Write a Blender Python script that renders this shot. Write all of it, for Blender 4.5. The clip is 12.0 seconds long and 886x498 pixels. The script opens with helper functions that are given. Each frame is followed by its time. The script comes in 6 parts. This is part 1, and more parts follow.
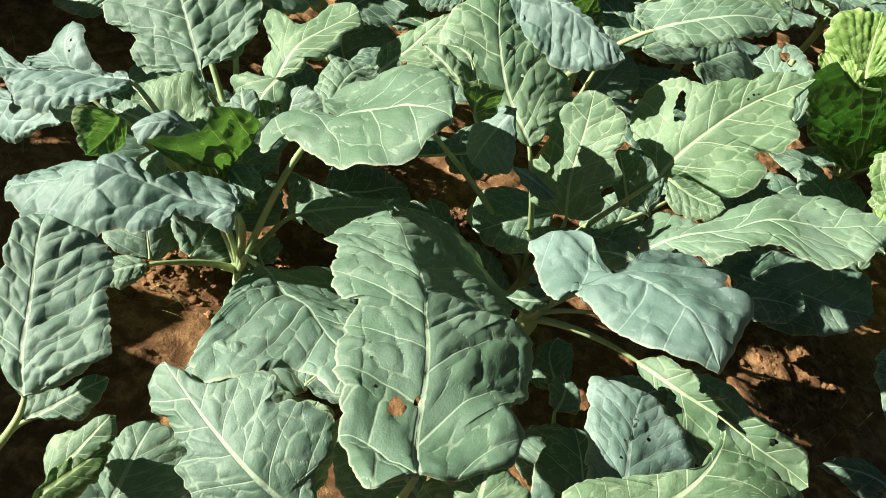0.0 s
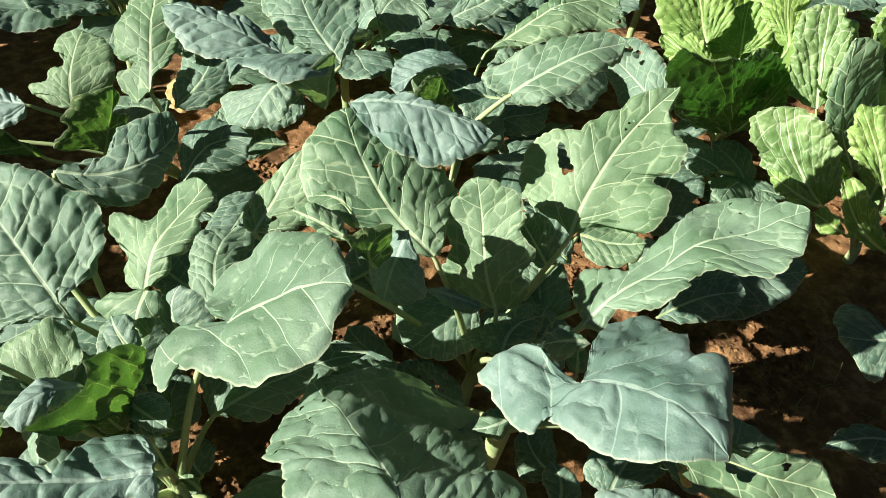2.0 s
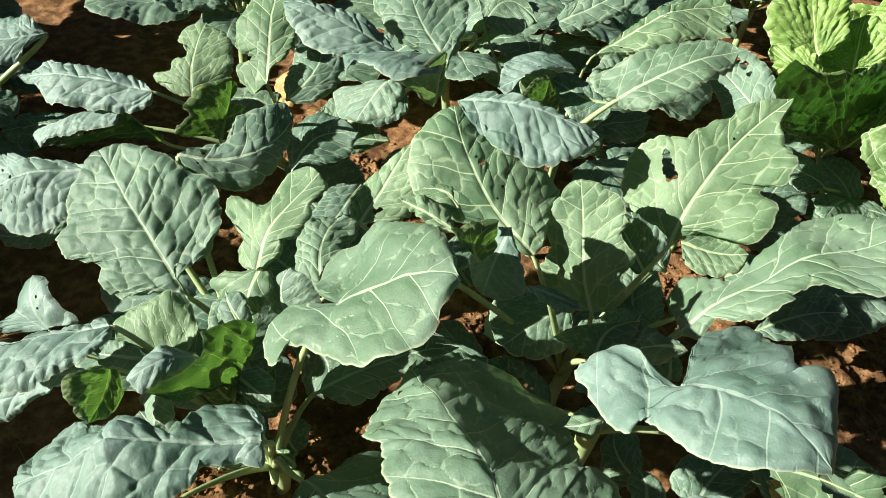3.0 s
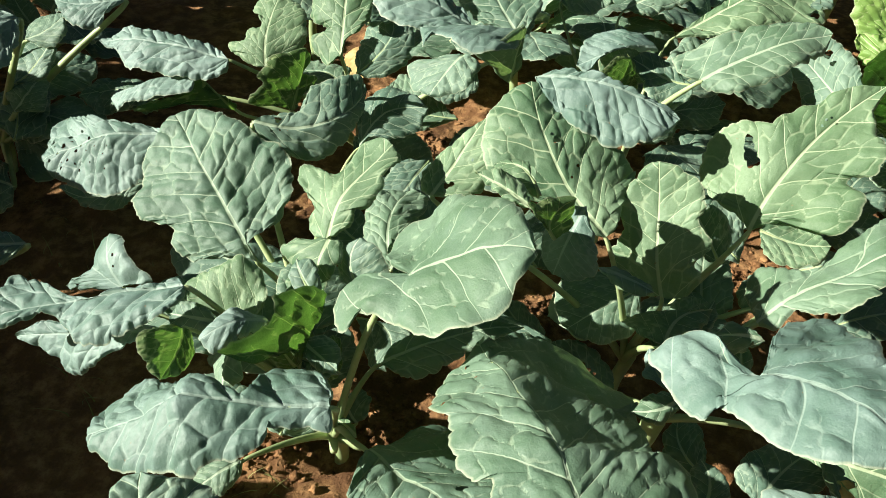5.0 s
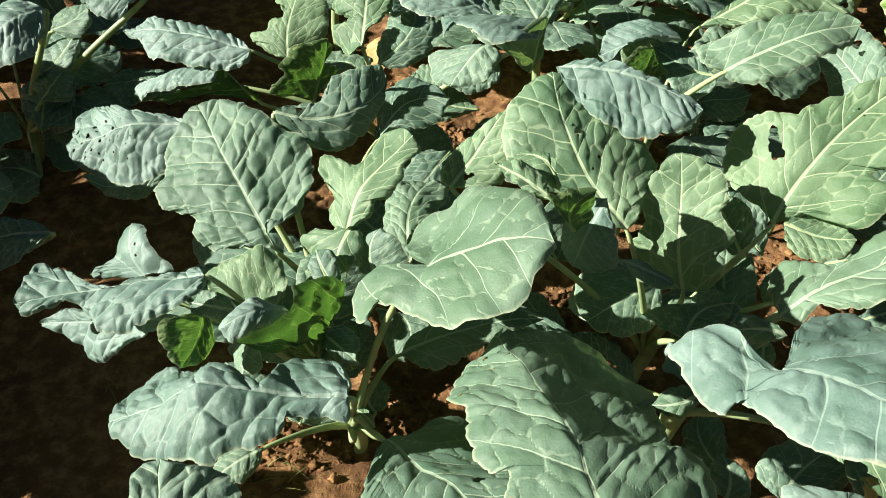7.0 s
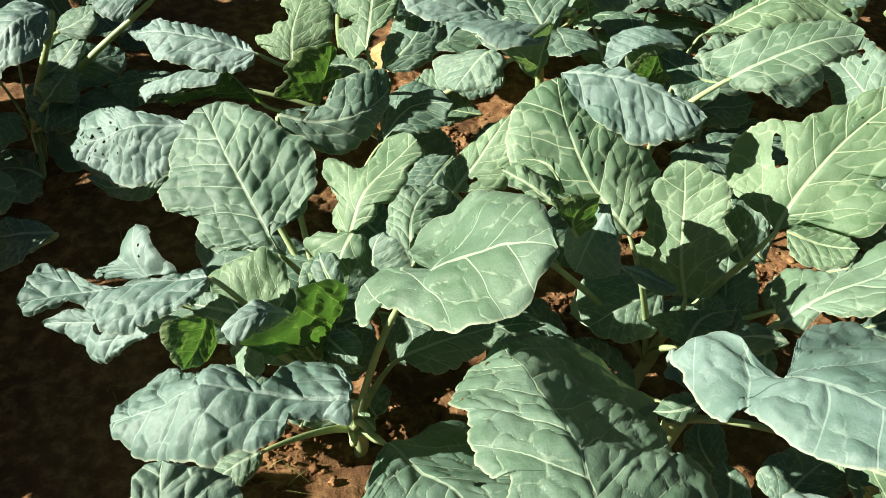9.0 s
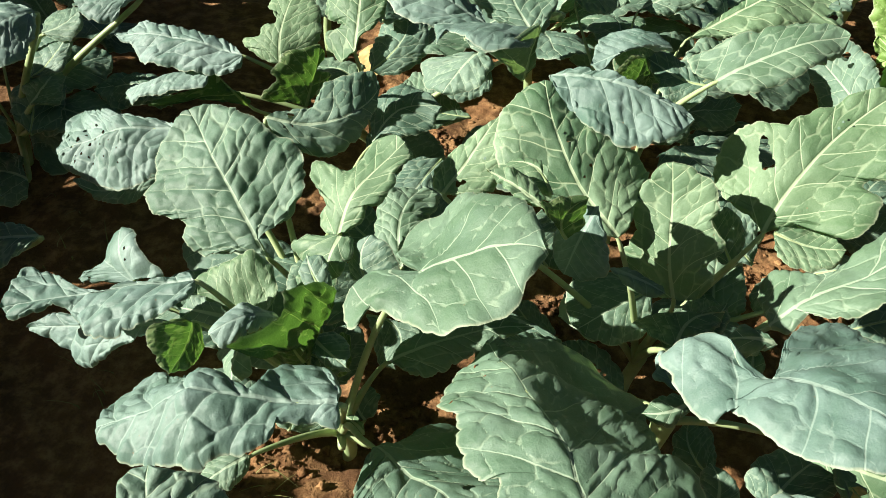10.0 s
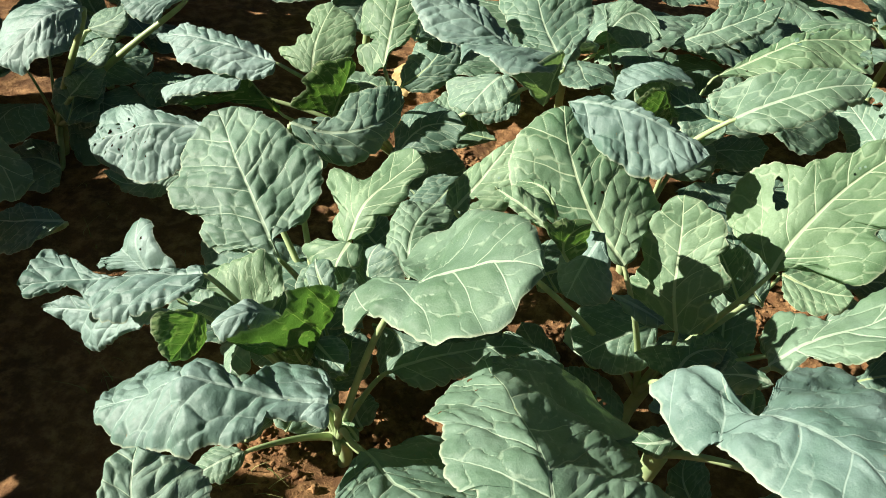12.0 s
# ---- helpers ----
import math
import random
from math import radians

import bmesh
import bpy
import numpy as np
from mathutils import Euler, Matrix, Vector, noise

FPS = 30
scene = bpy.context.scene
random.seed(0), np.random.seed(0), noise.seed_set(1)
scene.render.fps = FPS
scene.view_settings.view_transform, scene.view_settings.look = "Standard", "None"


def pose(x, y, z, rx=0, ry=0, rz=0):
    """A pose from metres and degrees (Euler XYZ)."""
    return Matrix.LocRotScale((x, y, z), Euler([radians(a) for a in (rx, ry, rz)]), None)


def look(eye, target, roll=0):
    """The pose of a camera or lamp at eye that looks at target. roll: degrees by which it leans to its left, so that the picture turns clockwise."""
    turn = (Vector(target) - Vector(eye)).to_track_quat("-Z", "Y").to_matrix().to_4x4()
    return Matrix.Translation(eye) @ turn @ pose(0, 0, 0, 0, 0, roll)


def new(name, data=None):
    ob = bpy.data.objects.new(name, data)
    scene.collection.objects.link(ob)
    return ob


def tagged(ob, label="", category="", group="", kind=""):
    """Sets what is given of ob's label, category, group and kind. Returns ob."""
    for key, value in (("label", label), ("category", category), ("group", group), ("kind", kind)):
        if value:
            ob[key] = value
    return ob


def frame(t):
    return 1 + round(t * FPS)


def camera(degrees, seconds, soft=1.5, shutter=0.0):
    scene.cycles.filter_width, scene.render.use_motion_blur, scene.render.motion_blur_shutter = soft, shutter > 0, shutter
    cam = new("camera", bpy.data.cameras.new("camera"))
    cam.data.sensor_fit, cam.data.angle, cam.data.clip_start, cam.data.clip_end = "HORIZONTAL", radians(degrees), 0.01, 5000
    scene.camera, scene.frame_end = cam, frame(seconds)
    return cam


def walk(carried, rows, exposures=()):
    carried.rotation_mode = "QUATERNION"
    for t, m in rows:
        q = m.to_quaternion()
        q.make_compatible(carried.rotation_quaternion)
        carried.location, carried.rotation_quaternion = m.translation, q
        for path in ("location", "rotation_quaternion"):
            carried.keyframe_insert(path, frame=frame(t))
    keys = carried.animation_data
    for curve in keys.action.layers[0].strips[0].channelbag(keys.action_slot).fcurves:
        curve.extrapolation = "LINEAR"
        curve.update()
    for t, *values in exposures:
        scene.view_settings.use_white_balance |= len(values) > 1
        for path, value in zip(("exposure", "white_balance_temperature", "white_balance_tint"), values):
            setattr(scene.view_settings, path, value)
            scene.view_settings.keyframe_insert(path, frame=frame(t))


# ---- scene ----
cam = camera(57.9, 12.0, soft=0.5)
PATH = [
    (0, (0.212, 0.08, 1.024), (0.218, 1.575, -0.304), 23.3),
    (0.5, (0.195, 0.138, 1.006), (0.25, 1.651, -0.3), 19.2),
    (1, (0.207, 0.217, 1.028), (0.279, 1.75, -0.254), 12.7),
    (1.5, (0.198, 0.231, 1.061), (0.346, 1.793, -0.179), 7.8),
    (2, (0.175, 0.224, 1.063), (0.378, 1.795, -0.159), 6.9),
    (2.5, (0.155, 0.206, 1.067), (0.27, 1.78, -0.161), 6.6),
    (3, (0.147, 0.199, 1.065), (0.151, 1.777, -0.164), 5.8),
    (5, (0.122, 0.196, 1.045), (0.006, 1.741, -0.22), 5.7),
    (5.5, (0.128, 0.194, 1.048), (-0.007, 1.733, -0.222), 5.1),
    (6, (0.122, 0.19, 1.048), (-0.033, 1.723, -0.228), 5.2),
    (6.5, (0.124, 0.194, 1.045), (-0.039, 1.719, -0.239), 4.9),
    (8.5, (0.127, 0.203, 1.044), (-0.05, 1.722, -0.245), 4.9),
    (9, (0.123, 0.197, 1.045), (-0.048, 1.725, -0.233), 5.3),
    (9.5, (0.122, 0.197, 1.044), (-0.034, 1.733, -0.228), 5.6),
    (10, (0.124, 0.198, 1.042), (-0.022, 1.737, -0.227), 5.8),
    (10.5, (0.127, 0.201, 1.042), (-0.021, 1.739, -0.229), 5.7),
    (11, (0.139, 0.198, 1.044), (-0.026, 1.735, -0.225), 5.6),
    (11.5, (0.153, 0.185, 1.043), (-0.049, 1.72, -0.223), 6.5),
    (12, (0.159, 0.186, 1.044), (-0.075, 1.746, -0.187), 8.4),
]
walk(cam, [(t, look(eye, target, roll)) for t, eye, target, roll in PATH])

# ---- light ----
SUN = Vector((-0.865, -0.26, 0.43)).normalized()
world = bpy.data.worlds.new("sky")
scene.world = world
world.use_nodes = True
wn = world.node_tree.nodes
sky = wn.new("ShaderNodeTexSky")
sky.sky_type = "NISHITA"
sky.sun_disc = False
sky.sun_elevation = math.asin(SUN.z)
sky.sun_rotation = math.atan2(SUN.x, SUN.y)
world.node_tree.links.new(sky.outputs[0], wn["Background"].inputs[0])
wn["Background"].inputs[1].default_value = 0.018
sun = new("sun", bpy.data.lights.new("sun", "SUN"))
sun.data.energy, sun.data.angle, sun.data.color = 8.7, radians(0.53), (1.0, 0.93, 0.82)
sun.matrix_basis = look((0, 0, 5), Vector((0, 0, 5)) - SUN)
scene.view_settings.exposure = 0.66


# ---- materials ----
class Nodes:
    """A small helper to wire shader nodes."""

    def __init__(self, name):
        self.mat = bpy.data.materials.new(name)
        self.mat.use_nodes = True
        self.tree = self.mat.node_tree
        self.tree.nodes.clear()

    def add(self, kind, values=None, operation="", interpolation_type="", data_type="", blend_type="", feature="", uv_map=""):
        node = self.tree.nodes.new("ShaderNode" + kind)
        if operation:
            node.operation = operation
        if interpolation_type:
            node.interpolation_type = interpolation_type
        if data_type:
            node.data_type = data_type
        if blend_type:
            node.blend_type = blend_type
        if feature:
            node.feature = feature
        if uv_map:
            node.uv_map = uv_map
        for key, value in (values or {}).items():
            if isinstance(value, bpy.types.NodeSocket):
                self.tree.links.new(value, node.inputs[key])
            else:
                node.inputs[key].default_value = value
        return node

    def math(self, op, a, b=0.0, c=0.0):
        return self.add("Math", {0: a, 1: b, 2: c}, operation=op).outputs[0]

    def ramp(self, value, lo, hi, a=0.0, b=1.0):
        return self.add("MapRange", {0: value, 1: lo, 2: hi, 3: a, 4: b}, interpolation_type="SMOOTHSTEP").outputs[0]

    def mix(self, f, a, b, blend="MIX"):
        node = self.add("Mix", data_type="RGBA", blend_type=blend)
        for key, value in ((0, f), (6, a), (7, b)):
            if isinstance(value, bpy.types.NodeSocket):
                self.tree.links.new(value, node.inputs[key])
            else:
                node.inputs[key].default_value = value
        return node.outputs[2]

    def noise(self, vec, scale, detail=3.0, rough=0.55):
        return self.add("TexNoise", {"Vector": vec, "Scale": scale, "Detail": detail, "Roughness": rough}).outputs[0]

    def out(self, shader):
        self.add("OutputMaterial", {0: shader})
        return self.mat


def rgb(r, g, b):
    return (r, g, b, 1.0)


def leaf_material(name, dark, light, vein, through_colour, see, rough=0.48, vein_gain=1.0, yellow=0.45):
    n = Nodes(name)
    at = n.add("UVMap", uv_map="veins").outputs[0]
    flat = n.add("UVMap", uv_map="blade").outputs[0]
    pos = n.add("TexCoord").outputs["Object"]
    rnd = n.add("ObjectInfo").outputs["Random"]
    sep = n.add("SeparateXYZ", {0: at}).outputs
    blade = n.add("SeparateXYZ", {0: flat}).outputs
    # side ribs: whole numbers of the first coordinate
    off = n.math("SUBTRACT", 0.5, n.math("ABSOLUTE", n.math("SUBTRACT", n.math("FRACT", sep[0]), 0.5)))
    sides = n.add("SeparateXYZ", {0: n.add("UVMap", uv_map="side").outputs[0]}).outputs
    out_side, rim = sides[0], n.ramp(sides[1], 0.965, 0.995)
    width = n.math("MULTIPLY_ADD", out_side, -0.028, 0.036)
    side = n.ramp(n.math("DIVIDE", off, n.math("MAXIMUM", width, 0.009)), 0.3, 1.0, 1.0, 0.0)
    side = n.math("MULTIPLY", side, n.ramp(out_side, 0.3, 1.1, 1.0, 0.3))
    # midrib, tapering to the tip
    wide = n.math("MULTIPLY_ADD", blade[0], -0.0026, 0.0032)
    mid = n.ramp(n.math("DIVIDE", n.math("ABSOLUTE", blade[1]), n.math("MAXIMUM", wide, 0.0007)), 0.6, 1.25, 1.0, 0.0)
    # net of fine veins
    gap = n.add("SeparateXYZ", {0: n.add("UVMap", uv_map="net").outputs[0]}).outputs
    net = n.math("MULTIPLY", n.ramp(gap[0], 0.035, 0.17, 1.0, 0.0), n.ramp(out_side, 0.03, 0.2))
    fine = n.add("TexVoronoi", {"Vector": n.add("Mapping", {0: at, 3: (9.0, 6.0, 1.0)}).outputs[0], "Scale": 1.0}, feature="DISTANCE_TO_EDGE").outputs[0]
    fine = n.ramp(fine, 0.0, 0.10, 1.0, 0.0)
    big = n.noise(pos, 9.0, 4.0)
    small = n.noise(pos, 210.0, 4.0, 0.65)
    base = n.mix(n.ramp(big, 0.35, 0.68), dark, light)
    base = n.mix(n.math("MULTIPLY", n.ramp(small, 0.30, 0.75), 0.26), base, rgb(dark[0] * 0.62, dark[1] * 0.72, dark[2] * 0.55))
    base = n.mix(n.math("MULTIPLY", n.math("POWER", rnd, 1.6), yellow), base, rgb(light[0] * 0.95, light[1] * 0.98, light[2] * 0.52))
    base = n.mix(n.ramp(n.math("FRACT", n.math("MULTIPLY", rnd, 7.3)), 0.55, 1.0, 0.0, 0.45), base, dark)
    # pale dust of wax, in patches
    wax = n.math("MULTIPLY", n.ramp(n.noise(pos, 17.0, 5.0, 0.6), 0.36, 0.85), 0.22)
    base = n.mix(wax, base, rgb(min(1, light[0] * 1.5), min(1, light[1] * 1.32), min(1, light[2] * 1.6)))
    veins = n.math("MAXIMUM", n.math("MAXIMUM", n.math("MULTIPLY", mid, min(1.0, 0.85 * vein_gain)), n.math("MULTIPLY", side, 0.72 * vein_gain)), n.math("MULTIPLY", net, 0.36 * vein_gain))
    veins = n.math("MAXIMUM", veins, n.math("MULTIPLY", fine, 0.05 * vein_gain))
    colour = n.mix(veins, base, vein)
    colour = n.mix(n.math("MULTIPLY", rim, 0.45), colour, rgb(0.46, 0.50, 0.34))
    # dry brown specks
    speck = n.ramp(n.noise(pos, 150.0, 2.0, 0.4), 0.76, 0.80)
    colour = n.mix(n.math("MULTIPLY", speck, 0.6), colour, rgb(0.22, 0.15, 0.07))
    grain = n.noise(pos, 420.0, 3.0, 0.6)
    height = n.math("ADD", n.math("ADD", n.math("MULTIPLY", veins, -0.6), n.math("MULTIPLY", net, -0.15)), n.math("ADD", n.math("MULTIPLY", small, 0.5), n.math("MULTIPLY", grain, 0.3)))
    bump = n.add("Bump", {"Strength": 0.5, "Distance": 0.0020, "Height": height}).outputs[0]
    rgh = n.math("MULTIPLY_ADD", small, 0.25, rough)
    body = n.add("BsdfPrincipled", {"Base Color": colour, "Roughness": rgh, "Normal": bump, "Specular IOR Level": 0.42}).outputs[0]
    glow = n.add("BsdfTranslucent", {"Color": n.mix(veins, through_colour, rgb(through_colour[0] * 2.0, through_colour[1] * 1.5, through_colour[2] * 2.0)), "Normal": bump}).outputs[0]
    return n.out(n.add("MixShader", {0: see, 1: body, 2: glow}).outputs[0])


def stalk_material():
    n = Nodes("stalk")
    pos = n.add("TexCoord").outputs["Object"]
    big, small = n.noise(pos, 14.0, 4.0), n.noise(pos, 120.0, 4.0)
    base = n.mix(n.ramp(big, 0.35, 0.65), rgb(0.24, 0.34, 0.15), rgb(0.42, 0.52, 0.26))
    base = n.mix(n.math("MULTIPLY", n.ramp(small, 0.5, 0.7), 0.4), base, rgb(0.30, 0.36, 0.20))
    bump = n.add("Bump", {"Strength": 0.3, "Distance": 0.001, "Height": small}).outputs[0]
    body = n.add("BsdfPrincipled", {"Base Color": base, "Roughness": 0.45, "Normal": bump, "Specular IOR Level": 0.4, "Subsurface Weight": 0.0}).outputs[0]
    glow = n.add("BsdfTranslucent", {"Color": rgb(0.3, 0.42, 0.10)}).outputs[0]
    return n.out(n.add("MixShader", {0: 0.15, 1: body, 2: glow}).outputs[0])


def soil_material():
    n = Nodes("soil")
    pos = n.add("TexCoord").outputs["Object"]
    big, mid, small = n.noise(pos, 3.0, 4.0), n.noise(pos, 28.0, 6.0, 0.65), n.noise(pos, 190.0, 5.0, 0.7)
    base = n.mix(n.ramp(big, 0.35, 0.65), rgb(0.105, 0.055, 0.026), rgb(0.19, 0.098, 0.042))
    base = n.mix(n.math("MULTIPLY", n.ramp(mid, 0.4, 0.7), 0.7), base, rgb(0.43, 0.255, 0.115))
    base = n.mix(n.math("MULTIPLY", n.ramp(small, 0.45, 0.75), 0.5), base, rgb(0.085, 0.045, 0.022))
    height = n.math("ADD", n.math("MULTIPLY", mid, 1.0), n.math("MULTIPLY", small, 0.35))
    bump = n.add("Bump", {"Strength": 0.9, "Distance": 0.008, "Height": height}).outputs[0]
    return n.out(n.add("BsdfPrincipled", {"Base Color": base, "Roughness": 0.95, "Normal": bump, "Specular IOR Level": 0.15}).outputs[0])


def dry_material(name, a, b):
    n = Nodes(name)
    pos = n.add("TexCoord").outputs["Object"]
    base = n.mix(n.ramp(n.noise(pos, 40.0, 4.0), 0.35, 0.65), a, b)
    body = n.add("BsdfPrincipled", {"Base Color": base, "Roughness": 0.7}).outputs[0]
    return n.out(n.add("MixShader", {0: 0.25, 1: body, 2: n.add("BsdfTranslucent", {"Color": b}).outputs[0]}).outputs[0])


GLAUCOUS = leaf_material("glaucous_leaf", rgb(0.056, 0.122, 0.084), rgb(0.162, 0.256, 0.196), rgb(0.36, 0.47, 0.33), rgb(0.17, 0.31, 0.09), 0.19, yellow=0.30)
WAXY = leaf_material("waxy_blue_leaf", rgb(0.078, 0.150, 0.118), rgb(0.212, 0.312, 0.276), rgb(0.33, 0.44, 0.37), rgb(0.17, 0.30, 0.11), 0.16, rough=0.46, vein_gain=0.62, yellow=0.05)
GREENER = leaf_material("green_leaf", rgb(0.062, 0.136, 0.070), rgb(0.174, 0.276, 0.164), rgb(0.42, 0.53, 0.33), rgb(0.20, 0.37, 0.085), 0.21, yellow=0.2)
YOUNG = leaf_material("young_leaf", rgb(0.060, 0.13, 0.045), rgb(0.10, 0.19, 0.070), rgb(0.34, 0.46, 0.20), rgb(0.075, 0.185, 0.022), 0.42, rough=0.38, vein_gain=2.4)
LETTUCE = leaf_material("mustard_leaf", rgb(0.11, 0.23, 0.050), rgb(0.23, 0.37, 0.095), rgb(0.48, 0.60, 0.28), rgb(0.16, 0.36, 0.035), 0.26, rough=0.40, vein_gain=1.5)
# mustard leaf again, its colours darkened for the shadow on the front leaves
SHADED_MUSTARD = leaf_material("shaded_mustard_leaf", rgb(0.052, 0.135, 0.030), rgb(0.115, 0.225, 0.055), rgb(0.42, 0.55, 0.26), rgb(0.06, 0.22, 0.02), 0.28, rough=0.42, vein_gain=1.8, yellow=0.1)
PALE = leaf_material("pale_mustard_leaf", rgb(0.10, 0.20, 0.060), rgb(0.20, 0.32, 0.120), rgb(0.52, 0.62, 0.42), rgb(0.20, 0.36, 0.07), 0.28, rough=0.36, vein_gain=1.2, yellow=0.1)
STALK = stalk_material()
SOIL = soil_material()
DRY = dry_material("dry_leaf", rgb(0.38, 0.26, 0.10), rgb(0.58, 0.44, 0.18))
GRASS = dry_material("grass", rgb(0.10, 0.16, 0.04), rgb(0.30, 0.28, 0.10))


# ---- builders ----
def wobble(x, y, z):
    return noise.noise(Vector((x, y, z)))


def link_mesh(name, verts, faces, material, parent=None, uvs=None, smooth=True, corners=None):
    me = bpy.data.meshes.new(name)
    me.from_pydata(np.asarray(verts, dtype=float).tolist(), [], faces)
    me.materials.append(material)
    if smooth:
        me.polygons.foreach_set("use_smooth", [True] * len(me.polygons))
    if uvs:
        loop = np.empty(len(me.loops), dtype=np.int32)
        me.loops.foreach_get("vertex_index", loop)
        for key, data in uvs.items():
            layer = me.uv_layers.new(name=key)
            layer.data.foreach_set("uv", np.asarray(data, dtype=np.float32)[loop if corners is None else corners].ravel())
    if corners is not None:
        shape = bmesh.new()
        shape.from_mesh(me)
        bmesh.ops.delete(shape, geom=[v for v in shape.verts if not v.link_faces], context="VERTS")
        shape.to_mesh(me)
        shape.free()
    ob = new(name, me)
    if parent is not None:
        ob.parent = parent
        ob.matrix_parent_inverse = parent.matrix_world.inverted()
    return ob


def spline(points, count):
    """A smooth line through the points, in even steps."""
    p = np.array(points, float)
    p = np.vstack([2 * p[0] - p[1], p, 2 * p[-1] - p[-2]])
    fine = []
    for k in range(1, len(p) - 2):
        t = np.linspace(0, 1, 14, endpoint=False)[:, None]
        a, b, c, d = p[k - 1 : k + 3]
        fine.append(0.5 * (2 * b + (c - a) * t + (2 * a - 5 * b + 4 * c - d) * t**2 + (3 * b - a - 3 * c + d) * t**3))
    fine = np.vstack(fine + [p[-2:-1]])
    run = np.r_[0, np.cumsum(np.linalg.norm(np.diff(fine, axis=0), axis=1))]
    want = np.linspace(0, run[-1], count)
    return np.stack([np.interp(want, run, fine[:, k]) for k in range(fine.shape[1])], 1)


def tube(line, radii, sides=8):
    """Rings round a line of points, closed at both ends."""
    line = np.array(line, float)
    tang = np.gradient(line, axis=0)
    tang /= np.linalg.norm(tang, axis=1)[:, None] + 1e-9
    up = np.array((0.31, 0.17, 0.93))
    verts, faces = [], []
    for p, t, r in zip(line, tang, radii):
        e = np.cross(t, up)
        e /= np.linalg.norm(e) + 1e-9
        f = np.cross(e, t)
        for k in range(sides):
            ang = 2 * math.pi * k / sides
            verts.append(p + r * (math.cos(ang) * e + math.sin(ang) * f))
    for i in range(len(line) - 1):
        for k in range(sides):
            a, b = i * sides + k, i * sides + (k + 1) % sides
            faces.append((a, b, b + sides, a + sides))
    faces.append(tuple(range(sides))[::-1])
    faces.append(tuple(range((len(line) - 1) * sides, len(line) * sides)))
    return verts, faces


def field(x, y, z):
    """Smooth noise of whole arrays, about -1 to 1."""
    p = np.broadcast_arrays(np.asarray(x, float), np.asarray(y, float), np.asarray(z, float))
    whole = [np.floor(q).astype(np.int64) for q in p]
    part = [q - w for q, w in zip(p, whole)]
    ease = [q * q * q * (q * (q * 6 - 15) + 10) for q in part]
    total = 0.0
    for i in (0, 1):
        for j in (0, 1):
            for k in (0, 1):
                h = ((whole[0] + i) * 374761393 + (whole[1] + j) * 668265263 + (whole[2] + k) * 2147483647) & 0xFFFFFFFF
                h = ((h ^ (h >> 13)) * 1274126177) & 0xFFFFFFFF
                h = (h ^ (h >> 16)) & 1023
                turn, rise = h * (2 * math.pi / 32), (h // 32) / 15.5 - 1
                flat = np.sqrt(np.maximum(0.0, 1 - rise * rise))
                dot = (part[0] - i) * flat * np.cos(turn) + (part[1] - j) * flat * np.sin(turn) + (part[2] - k) * rise
                total = total + dot * (ease[0] if i else 1 - ease[0]) * (ease[1] if j else 1 - ease[1]) * (ease[2] if k else 1 - ease[2])
    return 1.35 * total


def cells(x, y, seed, jitter=0.8):
    """Irregular cells on a plane: the distance to the cell's edge, and a number from 0 to 1 for each cell."""
    ix, iy = np.floor(x).astype(np.int64), np.floor(y).astype(np.int64)
    best, second = np.full(x.shape, 9.0), np.full(x.shape, 9.0)
    own = np.zeros(x.shape)
    for i in (-1, 0, 1):
        for j in (-1, 0, 1):
            h = ((ix + i) * 73856093 + (iy + j) * 19349663 + int(seed * 1013) * 83492791) & 0xFFFFFFFF
            h = ((h ^ (h >> 15)) * 2246822519) & 0xFFFFFFFF
            h = h ^ (h >> 13)
            px = ix + i + 0.5 + jitter * ((h & 1023) / 1023 - 0.5)
            py = iy + j + 0.5 + jitter * (((h >> 10) & 1023) / 1023 - 0.5)
            d = np.hypot(x - px, y - py)
            nearer = d < best
            second = np.where(nearer, best, np.minimum(second, d))
            own = np.where(nearer, ((h >> 20) & 255) / 255, own)
            best = np.where(nearer, d, best)
    return 0.5 * (second - best), own


